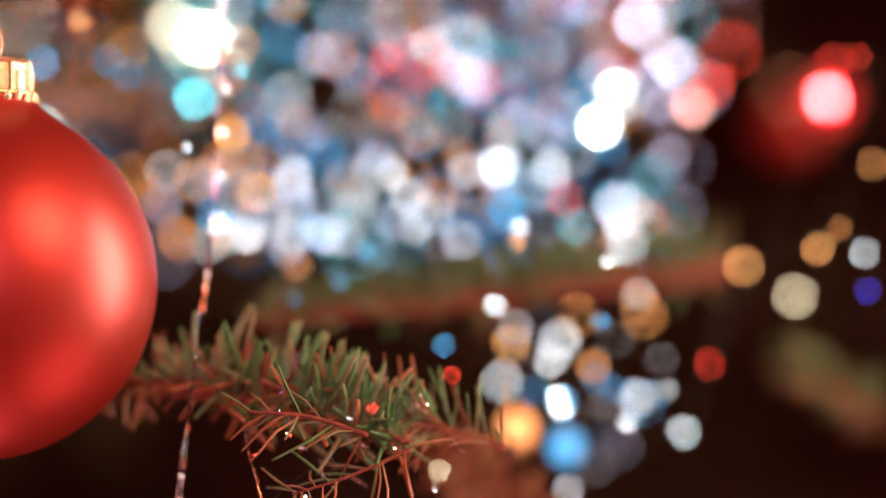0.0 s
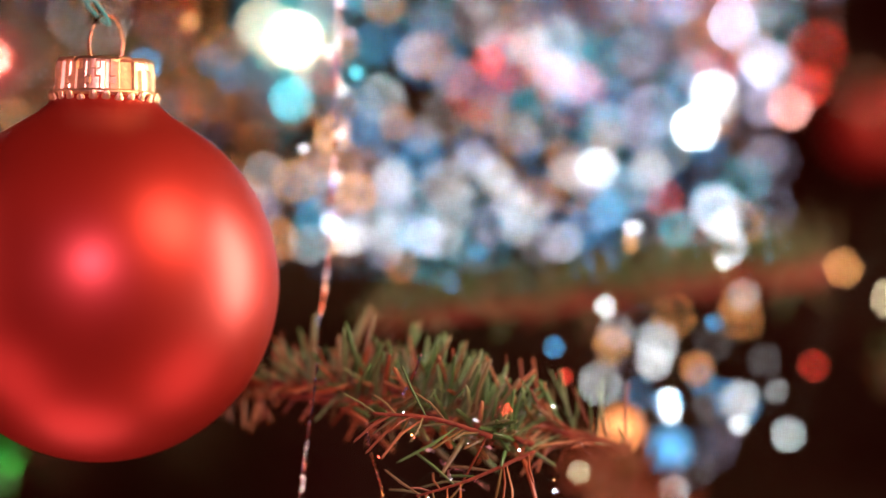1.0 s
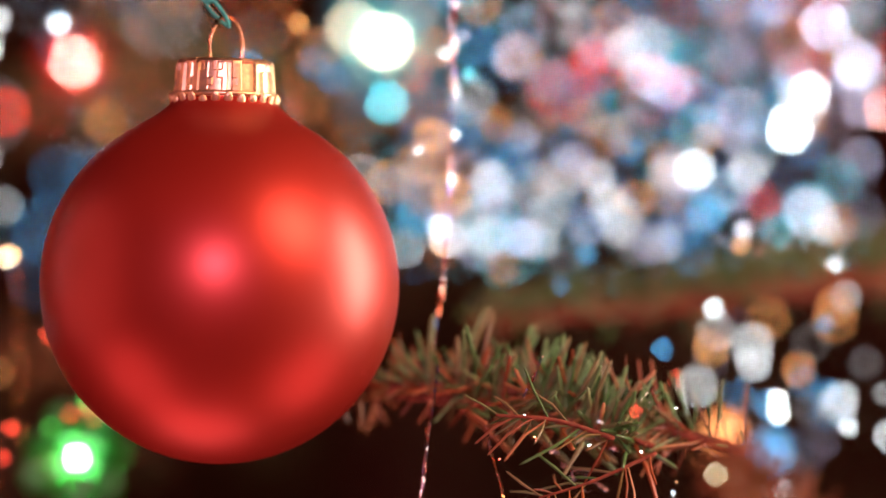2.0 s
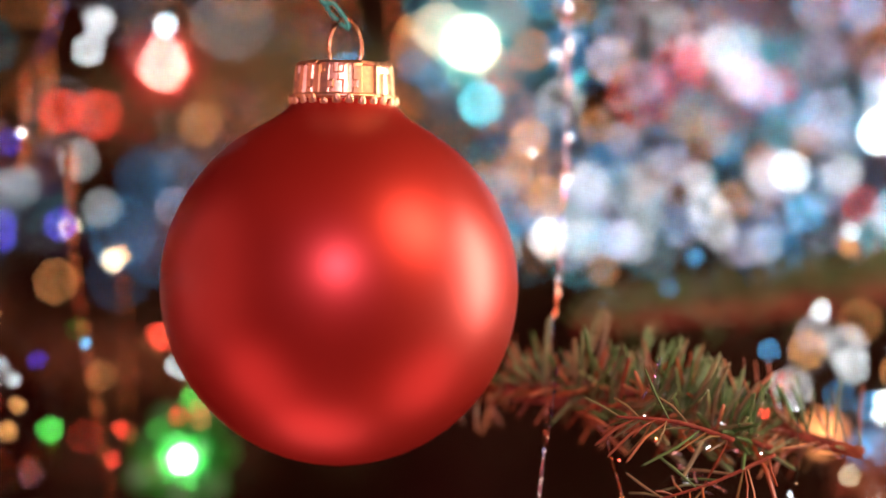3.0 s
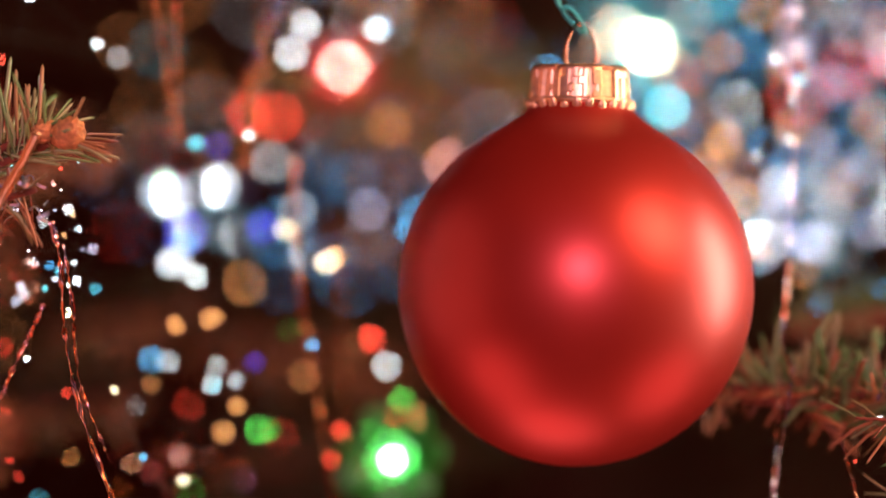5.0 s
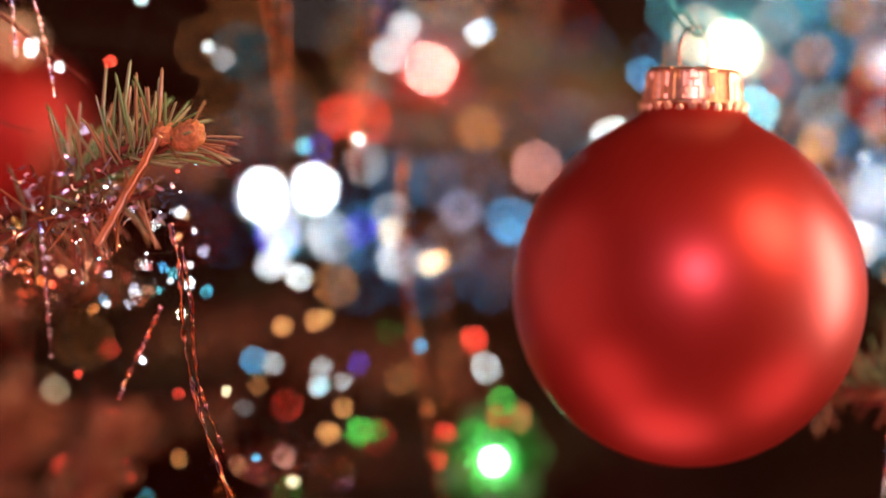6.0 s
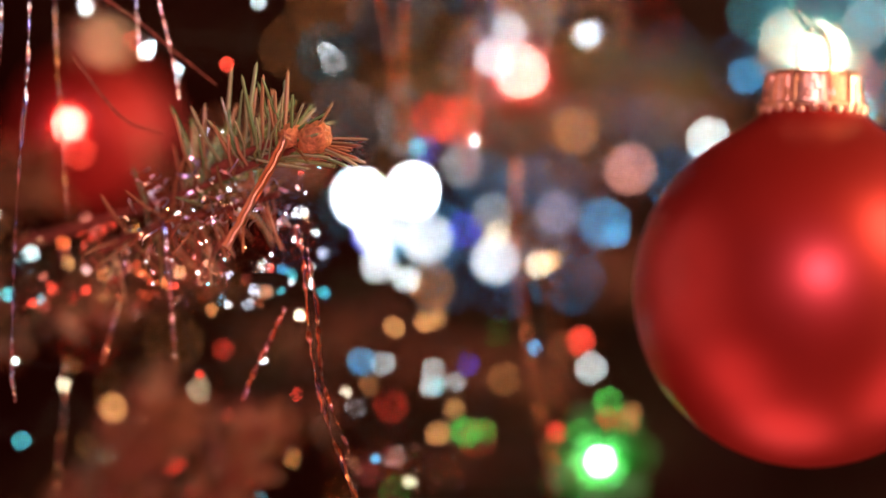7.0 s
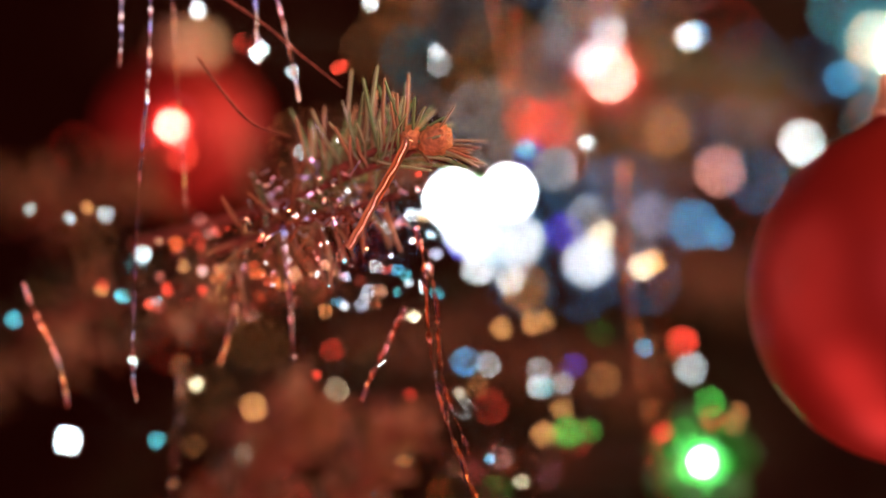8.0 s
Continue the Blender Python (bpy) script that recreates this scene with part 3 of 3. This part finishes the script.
foil_strand([(-0.0787, 0.6765, 1.3571), (-0.0779, 0.6765, 1.3414), (-0.0771, 0.6765, 1.3244)], 31, FOIL_DARK, 0.0007, 3, label="narrow dark copper foil strand with painted blue glints")
foil_strand([(-0.0466, 0.5919, 1.2789), (-0.0476, 0.5919, 1.2704), (-0.049, 0.5919, 1.2619), (-0.0501, 0.5919, 1.2534)], 32, SILVER, 0.0004, 6)
foil_strand([(-0.0374, 0.5919, 1.2667), (-0.0365, 0.5919, 1.2619), (-0.0349, 0.5919, 1.2566), (-0.0342, 0.5919, 1.2524)], 33, COPPER, 0.0005, 6, label="thin copper coloured foil strand hanging on the tree")
foil_strand([(-0.0272, 0.5919, 1.2805), (-0.0285, 0.5919, 1.2768), (-0.0307, 0.5919, 1.2728)], 34, SILVER, 0.0005, 5)
foil_strand([(-0.0235, 0.5988, 1.2599), (-0.0187, 0.5988, 1.2577), (-0.0144, 0.5988, 1.2548)], 35, SILVER, 0.0004, 5)
foil_strand([(-0.0436, 0.6257, 1.3528), (-0.044, 0.6257, 1.3427), (-0.0444, 0.6257, 1.3315)], 36, SILVER, 0.0007, 3)
foil_strand([(-0.0155, 0.6992, 1.354), (-0.0153, 0.6992, 1.3478), (-0.0162, 0.6992, 1.344)], 37, SILVER, 0.0009, 3)

for line in ([(-0.2244, 0.5586, 1.3371), (-0.2193, 0.5586, 1.3299), (-0.2142, 0.5586, 1.3248), (-0.2075, 0.5586, 1.3225)],
             [(-0.2198, 0.5586, 1.3479), (-0.2121, 0.5586, 1.3427), (-0.206, 0.5586, 1.3376), (-0.1983, 0.5586, 1.3315)],
             [(-0.1967, 0.5586, 1.3043), (-0.1998, 0.5586, 1.2992), (-0.2003, 0.5586, 1.294)]):
    bm = bmesh.new()
    pts = spline(line, 24)
    base = pts[0].copy()
    sweep(bm, [p - base for p in pts], 0.0003, 6, 0.00015, 0.2)
    ob = new("bare_twig", mesh_of("bare_twig", bm, BARK))
    ob.location = base
    tagged(ob, "thin dark bare twig curving through the tinsel", "twig", "bare twigs")

foil_tangle((-0.2006, 0.5820, 1.3113), (0.018, 0.010, 0.009), 80, 45, FOIL_SNIPPET, "silver foil snippets caught in the brown needles")
foil_tangle((-0.215, 0.61, 1.298), (0.025, 0.02, 0.010), 120, 42, COPPER, "copper foil snippets caught in the brown needles")
foil_tangle((-0.015, 0.574, 1.263), (0.025, 0.008, 0.007), 8, 43, FOIL_SNIPPET, "silver foil snippets caught in the green branch", 0.0003)
foil_tangle((-0.170, 0.66, 1.256), (0.02, 0.02, 0.006), 60, 44, COPPER, "silver and copper foil snippets low in the tree")


# ---- light strings, many of whose bulbs stand in for foil glints ----
light_glint_string([  # far right part
    (-0.0942, 0.7397, 1.3281, 1.07, 'w3'),
    (-0.0590, 0.7495, 1.3357, 1.07, 'c3'),
    (-0.0434, 0.7362, 1.3133, 0.99, 'o2'),
    (-0.0345, 0.7285, 1.3168, 0.94, 'w2'),
    (-0.0355, 0.7362, 1.3034, 0.99, 'w2'),
    (-0.0623, 0.7495, 1.3021, 1.07, 'o1'),
    (-0.0337, 0.7111, 1.3288, 0.83, 'o1'),
    (-0.0124, 0.7362, 1.3318, 0.99, 'o1'),
    (-0.0059, 0.7495, 1.3277, 1.07, 'o1'),
    (0.0067, 0.7362, 1.3364, 0.99, 'b1'),
    (0.0157, 0.7235, 1.3293, 0.91, 'l1'),
    (0.0129, 0.7362, 1.3193, 0.99, 'w3'),
    (0.0252, 0.7362, 1.3186, 0.99, 'w2'),
    (0.0236, 0.7495, 1.3283, 1.07, 'l1'),
    (0.0378, 0.7632, 1.3296, 1.16, 'w4'),
    (0.0411, 0.7495, 1.3378, 1.07, 'w3'),
    (0.0593, 0.7495, 1.3337, 1.07, 'p3'),
    (0.0640, 0.7495, 1.3391, 1.07, 'r2'),
    (0.0559, 0.7774, 1.3461, 1.25, 'l3'),
    (0.0482, 0.7774, 1.3559, 1.25, 'l3'),
    (0.0419, 0.7632, 1.3104, 1.16, 'l2'),
    (0.0457, 0.7362, 1.2876, 0.99, 'o1'),
])
light_glint_string([  # far right part
    (0.0277, 0.7495, 1.2780, 1.07, 'w2'),
    (0.0139, 0.7441, 1.2684, 1.04, 'w2'),
    (0.0157, 0.7235, 1.2781, 0.91, 'o2'),
    (0.0243, 0.7111, 1.2746, 0.83, 'w2'),
    (0.0441, 0.7111, 1.2670, 0.83, 'w2'),
    (0.0538, 0.7039, 1.2591, 0.78, 'w2'),
    (0.0693, 0.7285, 1.2960, 0.94, 'o2'),
    (0.0837, 0.7495, 1.2887, 1.07, 'y2'),
    (0.0896, 0.7235, 1.3429, 0.91, 'r1'),
    (0.0042, 0.7632, 1.3425, 1.16, 'l2'),
    (-0.0268, 0.7774, 1.3478, 1.25, 'o1'),
    (-0.0686, 0.8000, 1.3570, 1.70, 'y2'),
    (-0.0892, 0.7014, 1.3413, 0.83, 'b2'),
    (-0.0077, 0.7285, 1.3119, 0.94, 'w2'),
    (0.0046, 0.7111, 1.3020, 0.83, 'w1'),
    (0.0164, 0.7000, 1.2600, 4.60, 'o0'),
    (0.0275, 0.7050, 1.2555, 4.20, 'b0'),
])
light_glint_string([  # mid right part
    (-0.0756, 0.6552, 1.3473, 0.47, 'o2'),
    (-0.0745, 0.6992, 1.3417, 0.75, 'b1'),
    (-0.0701, 0.6992, 1.3384, 0.75, 'b1'),
    (-0.0281, 0.6992, 1.3252, 0.75, 'l1'),
    (-0.0130, 0.6992, 1.3421, 0.75, 'r2'),
    (0.0001, 0.6992, 1.3409, 0.75, 'r1'),
    (0.0127, 0.6992, 1.3252, 0.75, 'o1'),
    (0.0390, 0.6992, 1.3051, 0.75, 'w2'),
    (0.0434, 0.6992, 1.2901, 0.75, 'w1'),
    (0.0340, 0.6992, 1.2713, 0.75, 'b1'),
    (0.0377, 0.6877, 1.2693, 0.68, 'b1'),
    (0.0473, 0.6657, 1.2703, 0.54, 'w1'),
    (0.0383, 0.6552, 1.2639, 0.47, 'w3'),
    (0.0236, 0.6552, 1.2696, 0.47, 'w4'),
    (0.0248, 0.6657, 1.2661, 0.54, 'w4'),
    (0.0108, 0.6594, 1.2883, 0.50, 'w3'),
    (0.0001, 0.6594, 1.2798, 0.50, 'b2'),
    (-0.0215, 0.6511, 1.2931, 0.44, 'b1'),
    (-0.0159, 0.6511, 1.2995, 0.44, 'b2'),
    (-0.0321, 0.6678, 1.2897, 0.55, 'b2'),
    (-0.0462, 0.6594, 1.3013, 0.50, 'o2'),
    (-0.0466, 0.6594, 1.3054, 0.50, 'w3'),
])
light_glint_string([  # mid right part
    (-0.0325, 0.6992, 1.2964, 0.75, 'o1'),
    (0.0152, 0.6471, 1.3013, 0.42, 'o2'),
    (0.0158, 0.6471, 1.3045, 0.42, 'w3'),
    (0.0324, 0.6471, 1.2853, 0.42, 'b2'),
    (0.0837, 0.6657, 1.3043, 0.54, 'o1'),
    (0.0911, 0.6765, 1.2910, 0.61, 'v1'),
    (0.0920, 0.6877, 1.2991, 0.68, 'w2'),
    (0.0831, 0.6992, 1.3001, 0.75, 'o2'),
    (0.0954, 0.6992, 1.3189, 0.75, 'o1'),
    (0.0893, 0.6765, 1.3414, 0.61, 'r1'),
    (0.0590, 0.6992, 1.2744, 0.75, 'r1'),
])
light_glint_string([  # near right part
    (-0.0505, 0.6203, 1.3200, 0.24, 'w3'),
    (-0.0433, 0.6240, 1.3231, 0.27, 'w3'),
    (-0.0430, 0.6240, 1.3315, 0.27, 'w3'),
    (-0.0404, 0.6314, 1.3355, 0.32, 'c3'),
    (-0.0454, 0.6316, 1.3398, 0.32, 'w3'),
    (-0.0414, 0.6240, 1.3427, 0.27, 'l2'),
    (-0.0438, 0.6203, 1.3144, 0.24, 'w3'),
    (-0.0045, 0.6392, 1.2700, 0.37, 'y2'),
    (0.0018, 0.6431, 1.2742, 0.39, 'r2'),
    (0.0331, 0.6353, 1.2974, 0.34, 'w3'),
])
light_glint_string([  # front right part
    (-0.0122, 0.5483, 1.2723, 0.22, 'r3'),
    (-0.0006, 0.5235, 1.2632, 0.38, 'y2'),
])
light_glint_string([  # mid left part
    (-0.2382, 0.6895, 1.3237, 0.75, 'r2'),
    (-0.2212, 0.6373, 1.3450, 0.42, 'r1'),
    (-0.1807, 0.6560, 1.3417, 0.54, 'w1'),
    (-0.1613, 0.6767, 1.3238, 0.61, 'v1'),
    (-0.1728, 0.6767, 1.3157, 0.61, 'g2'),
    (-0.1686, 0.6767, 1.3026, 0.61, 'b2'),
    (-0.1723, 0.6858, 1.2983, 0.75, 'w2'),
    (-0.1712, 0.6895, 1.2993, 0.75, 'w2'),
    (-0.1528, 0.6994, 1.3065, 0.75, 'v2'),
    (-0.1654, 0.6680, 1.2958, 0.55, 'w3'),
    (-0.1751, 0.6712, 1.2780, 0.63, 'b2'),
    (-0.1701, 0.6554, 1.2779, 0.47, 'w2'),
    (-0.1597, 0.6513, 1.2771, 0.44, 'w2'),
    (-0.1603, 0.6455, 1.2735, 0.47, 'w2'),
    (-0.1551, 0.6453, 1.2690, 0.40, 'o2'),
    (-0.1586, 0.6560, 1.2632, 0.54, 'o2'),
    (-0.1487, 0.6554, 1.2638, 0.47, 'g1'),
    (-0.1522, 0.6554, 1.2779, 0.47, 'v1'),
    (-0.1612, 0.6496, 1.2869, 0.50, 'o2'),
    (-0.1677, 0.6455, 1.2859, 0.47, 'o2'),
    (-0.1458, 0.6596, 1.3055, 0.50, 'y3'),
    (-0.1373, 0.6624, 1.2987, 0.58, 'y3'),
])
light_glint_string([  # mid left part
    (-0.1352, 0.6554, 1.2998, 0.47, 'o3'),
    (-0.1204, 0.6668, 1.3054, 0.61, 'b2'),
    (-0.1279, 0.6624, 1.2831, 0.58, 'r2'),
    (-0.1279, 0.6767, 1.2820, 0.61, 'r2'),
    (-0.1250, 0.6848, 1.2760, 0.72, 'w2'),
    (-0.1216, 0.6767, 1.2690, 0.61, 'g2'),
    (-0.1283, 0.6659, 1.2630, 0.54, 'g1'),
    (-0.1229, 0.6554, 1.2664, 0.47, 'r2'),
    (-0.1182, 0.6554, 1.2655, 0.47, 'o1'),
    (-0.1181, 0.6455, 1.2682, 0.47, 'o1'),
    (-0.1339, 0.6455, 1.2641, 0.47, 'r2'),
    (-0.1355, 0.6453, 1.2580, 0.40, 'r2'),
    (-0.1255, 0.6767, 1.2517, 0.61, 'g1'),
    (-0.1193, 0.6994, 1.2523, 0.75, 'g1'),
    (-0.1525, 0.6779, 1.2623, 0.68, 'g2'),
    (-0.2032, 0.6455, 1.2812, 0.47, 'r1'),
    (-0.1465, 0.6994, 1.3453, 0.95, 'w2'),
    (-0.1429, 0.6878, 1.3507, 0.85, 'w2'),
    (-0.1268, 0.6668, 1.3482, 0.61, 'w3'),
    (-0.1257, 0.6596, 1.3484, 0.50, 'b2'),
])
light_glint_string([  # far left part
    (-0.1742, 0.7497, 1.3056, 1.07, 'v2'),
    (-0.1601, 0.7497, 1.2935, 1.07, 'o1'),
    (-0.1531, 0.7364, 1.3220, 0.99, 'w1'),
    (-0.1462, 0.7236, 1.3106, 0.91, 'w1'),
    (-0.1303, 0.7364, 1.3108, 0.99, 'l1'),
    (-0.1258, 0.7497, 1.3311, 1.07, 'o1'),
    (-0.1114, 0.7677, 1.3222, 1.25, 'p2'),
    (-0.1177, 0.7677, 1.3089, 1.25, 'b2'),
    (-0.1534, 0.7776, 1.3344, 1.25, 'r2'),
    (-0.1594, 0.7535, 1.3341, 1.16, 'r2'),
    (-0.1184, 0.7236, 1.2561, 0.91, 'g1'),
])
light_glint_string([  # near left part
    (-0.2622, 0.6142, 1.3103, 0.29, 'w2'),
    (-0.2544, 0.6142, 1.3083, 0.29, 'w2'),
    (-0.2507, 0.6142, 1.3107, 0.29, 'o2'),
    (-0.2488, 0.6297, 1.3094, 0.39, 'w2'),
    (-0.2411, 0.6297, 1.3014, 0.39, 'w3'),
    (-0.2446, 0.6217, 1.2930, 0.32, 'c3'),
    (-0.2481, 0.6142, 1.2940, 0.29, 'o2'),
    (-0.2346, 0.6105, 1.2946, 0.27, 'r2'),
    (-0.2362, 0.6067, 1.2922, 0.22, 'c2'),
    (-0.2402, 0.5995, 1.2804, 0.20, 'w4'),
    (-0.1922, 0.5995, 1.2804, 0.20, 'w4'),
    (-0.1857, 0.6105, 1.2890, 0.27, 'y4'),
    (-0.1837, 0.6068, 1.2954, 0.24, 'w4'),
    (-0.1911, 0.6142, 1.3066, 0.29, 'w2'),
    (-0.1862, 0.6142, 1.3092, 0.29, 'w3'),
    (-0.2003, 0.6031, 1.3242, 0.22, 'w3'),
    (-0.2051, 0.6142, 1.3255, 0.29, 'l2'),
    (-0.2083, 0.6180, 1.3217, 0.32, 'w2'),
    (-0.2099, 0.6142, 1.3377, 0.29, 'w4'),
    (-0.2098, 0.6141, 1.3377, 0.27, 'w3'),
    (-0.2163, 0.6217, 1.3428, 0.32, 'w3'),
    (-0.2176, 0.6297, 1.3423, 0.39, 'w4'),
])
light_glint_string([  # near left part
    (-0.2298, 0.6294, 1.3509, 0.37, 'w3'),
    (-0.2296, 0.6219, 1.3509, 0.34, 'w3'),
    (-0.2009, 0.6219, 1.3391, 0.34, 'r3'),
    (-0.1946, 0.6219, 1.3517, 0.34, 'w3'),
    (-0.1812, 0.6217, 1.3421, 0.32, 'w3'),
    (-0.1628, 0.6354, 1.3229, 0.34, 'c3'),
    (-0.1511, 0.6203, 1.3238, 0.24, 'w4'),
    (-0.1585, 0.6354, 1.2879, 0.34, 'o2'),
    (-0.1591, 0.6354, 1.2740, 0.34, 'c2'),
    (-0.1550, 0.6393, 1.2747, 0.37, 'w2'),
    (-0.1390, 0.6278, 1.2822, 0.29, 'b3'),
    (-0.1642, 0.6217, 1.2555, 0.32, 'y3'),
    (-0.1707, 0.6067, 1.2611, 0.22, 'b3'),
    (-0.1767, 0.6104, 1.2740, 0.24, 'y3'),
])
light_glint_string([  # front left part
    (-0.2523, 0.5182, 1.2900, 0.32, 'c2'),
    (-0.2283, 0.5191, 1.2697, 0.34, 'c2'),
    (-0.2222, 0.5273, 1.2788, 0.29, 'y3'),
    (-0.2137, 0.5138, 1.2677, 0.38, 'y2'),
    (-0.2112, 0.5073, 1.2759, 0.42, 'o2'),
    (-0.2107, 0.4973, 1.2762, 0.46, 'o2'),
    (-0.1973, 0.5037, 1.2788, 0.42, 'y1'),
    (-0.2400, 0.4911, 1.2712, 0.50, 'w4'),
])


def light_cloud(count, low, high, size, codes, seed, label, even=7):
    """Light strings woven evenly through one part of the tree, about twenty bulbs on each. Some stand in for haze or
    foil glints.
    """
    rng = random.Random(seed)
    spots = []
    for i in range(count):
        tries = [tuple(rng.uniform(a, b) for a, b in zip(low, high)) for _ in range(even)]
        spots.append(max(tries, key=lambda p: min([(p[0] - q[0]) ** 2 + (p[2] - q[2]) ** 2 for q in spots], default=0)))
    while spots:
        line = [spots.pop()]
        while spots and len(line) < 20:
            x, y, z = line[-1]
            near = min(spots, key=lambda p: (p[0] - x) ** 2 + (p[1] - y) ** 2 + (p[2] - z) ** 2)
            spots.remove(near)
            line.append(near)
        light_glint_string([(*p, rng.uniform(*size), rng.choice(codes)) for p in line], label)


light_cloud(74, (-0.056, 0.715, 1.300), (0.052, 0.80, 1.365), (0.9, 1.15), "w1 w2 b1 l1 b1 l2 c1 o1 l1 c1 w1 r1 b2 l1 o1 b1 w1".split(), 51, "dense string of white and blue bulbs in the tree")
light_cloud(18, (-0.078, 0.715, 1.298), (-0.046, 0.77, 1.350), (0.9, 1.1), "o1 p1 o0 w0 o1 o2".split(), 67, "string of amber bulbs beside the red ball")
light_cloud(22, (0.005, 0.74, 1.302), (0.062, 0.82, 1.365), (0.9, 1.25), "w1 l1 l1 w2 l2 p1 w1 l1".split(), 58, "dense string of pale lavender bulbs in the tree")
light_cloud(32, (-0.065, 0.70, 1.300), (0.01, 0.77, 1.324), (0.8, 1.05), "w1 o1 w0 b1 w1 l1 b1 o0".split(), 59, "string of white and amber bulbs over the branch")
light_cloud(80, (-0.076, 0.82, 1.297), (0.068, 0.95, 1.385), (1.1, 1.8), "b1 b1 c0 b0 c1 c1 l0 b1 b0 o0 c0 b1".split(), 52, "blue haze made of dim bulbs deep in the tree")
light_cloud(40, (-0.02, 0.80, 1.34), (0.085, 0.92, 1.40), (1.4, 2.0), "p0 r0 l0 r1 l0 p0".split(), 53, "rosy haze made of dim bulbs deep in the tree")
light_cloud(22, (-0.150, 0.80, 1.290), (-0.085, 0.92, 1.37), (0.8, 1.3), "r0 o0 b0 l0 b0 r0 w0 o0 b1".split(), 54, "coloured haze made of dim bulbs deep in the tree")
light_cloud(20, (0.016, 0.68, 1.247), (0.050, 0.78, 1.285), (0.7, 1.1), "o0 w1 b0 o1 l0 r0 b1 w0".split(), 55, "string of small coloured bulbs low in the tree")
light_cloud(17, (-0.25, 0.60, 1.25), (-0.17, 0.68, 1.30), (0.25, 0.45), "o1 r1 r1 w1 o1 c1 r2".split(), 56, "tiny red and amber bulbs standing in for foil glints in the brown branch", even=1)
light_cloud(16, (-0.2015, 0.59, 1.291), (-0.179, 0.62, 1.303), (0.18, 0.32), "w2 c2 w3 b2 l2".split(), 60, "tiny cold white bulbs standing in for foil glints under the branch tip", even=1)
light_cloud(44, (-0.216, 0.574, 1.294), (-0.180, 0.602, 1.318), (0.09, 0.20), "w3 r3 o3 w2 w4 l2 r2 w3 c3".split(), 61, "tiny bulbs standing in for foil glints in the branch tip", even=1)
light_cloud(12, (-0.040, 0.575, 1.250), (0.0, 0.606, 1.272), (0.08, 0.26), "w3 r3 w2 r2 o2 c3 w3".split(), 62, "tiny bulbs standing in for foil glints in the green branch", even=1)
light_cloud(12, (-0.205, 0.80, 1.305), (-0.168, 0.92, 1.360), (0.9, 1.4), "o0 b0 w0 c0 r0 o0 w0".split(), 63, "haze made of dim bulbs behind the branch tip")
light_cloud(16, (-0.285, 0.78, 1.262), (-0.195, 0.90, 1.335), (0.8, 1.3), "r0 o0 r0 o0 r0".split(), 64, "red haze made of dim bulbs deep in the tree")
light_cloud(18, (-0.195, 0.94, 1.325), (-0.100, 1.06, 1.400), (1.6, 2.3), "w1 o0 p0 b0 w0 o1 p1".split(), 66, "warm haze made of dim bulbs at the back of the tree")
light_cloud(14, (-0.150, 0.82, 1.335), (-0.100, 0.92, 1.385), (1.0, 1.5), "o0 w0 p0 r0 b0 o1".split(), 68, "warm haze made of dim bulbs above the red ball")
light_cloud(9, (-0.165, 0.80, 1.293), (-0.120, 0.90, 1.325), (1.4, 2.0), "b0 c0 b1 b0 b0".split(), 65, "bluish haze made of dim bulbs deep in the tree")
light_cloud(14, (-0.238, 0.60, 1.291), (-0.222, 0.64, 1.310), (0.18, 0.34), "r2 r3 R2 o2 r2".split(), 69, "tiny red bulbs standing in for foil glints under the red light", even=1)
light_cloud(6, (-0.17, 0.64, 1.248), (-0.13, 0.72, 1.285), (0.4, 0.7), "o1 r1 w0 g0 o0 o1".split(), 57, "tiny coloured bulbs standing in for glints low in the tree", even=1)

# ---- the tree behind: trunk and boughs, coloured dark for the shade inside ----
rng = random.Random(21)
tree = thing("christmas_tree", (-0.06, 1.25, 0.0), "pine tree with its inner shade coloured in, hung with foil and lights", "christmas tree")
bm = bmesh.new()
sweep(bm, spline([(0, 0, 0.0), (0.01, 0, 0.8), (-0.01, 0.01, 1.5), (0, 0, 2.2)], 30), 0.045, 12, 0.012, 0.08, rng)
part("trunk", bm, BARK_SHADED, tree)
V, Fs = [], []
for i in range(90):
    a = rng.uniform(-math.pi, math.pi) if i > 60 else rng.uniform(-2.5, -0.65)
    z = rng.uniform(0.85, 1.7)
    reach = rng.uniform(0.22, 0.42)
    line = spline([(0, 0, z), (reach * 0.5 * math.cos(a), reach * 0.5 * math.sin(a), z + 0.03), (reach * math.cos(a + 0.15), reach * math.sin(a + 0.15), z + rng.uniform(-0.03, 0.05))], 14)
    bm = bmesh.new()
    sweep(bm, line, 0.005, 5, 0.0015)
    part("bough", bm, BARK_SHADED, tree)
    for k in range(170):
        f = rng.uniform(0.15, 1.0) * 13.99
        j = min(int(f), 13)
        p = line[j].lerp(line[j + 1], f - j)
        w = Vector([rng.gauss(0, 1) for _ in range(3)]).normalized() + (line[j + 1] - line[j]).normalized() * 0.6
        needle(V, Fs, p, p + w.normalized() * rng.uniform(0.014, 0.024), 0.0014, Vector((0, 0, 0.001)))
ob = new("shaded_needles", needles_mesh("shaded_needles", V, Fs, NEEDLE_SHADED))
ob.parent = tree
tagged(ob, kind="stuff")
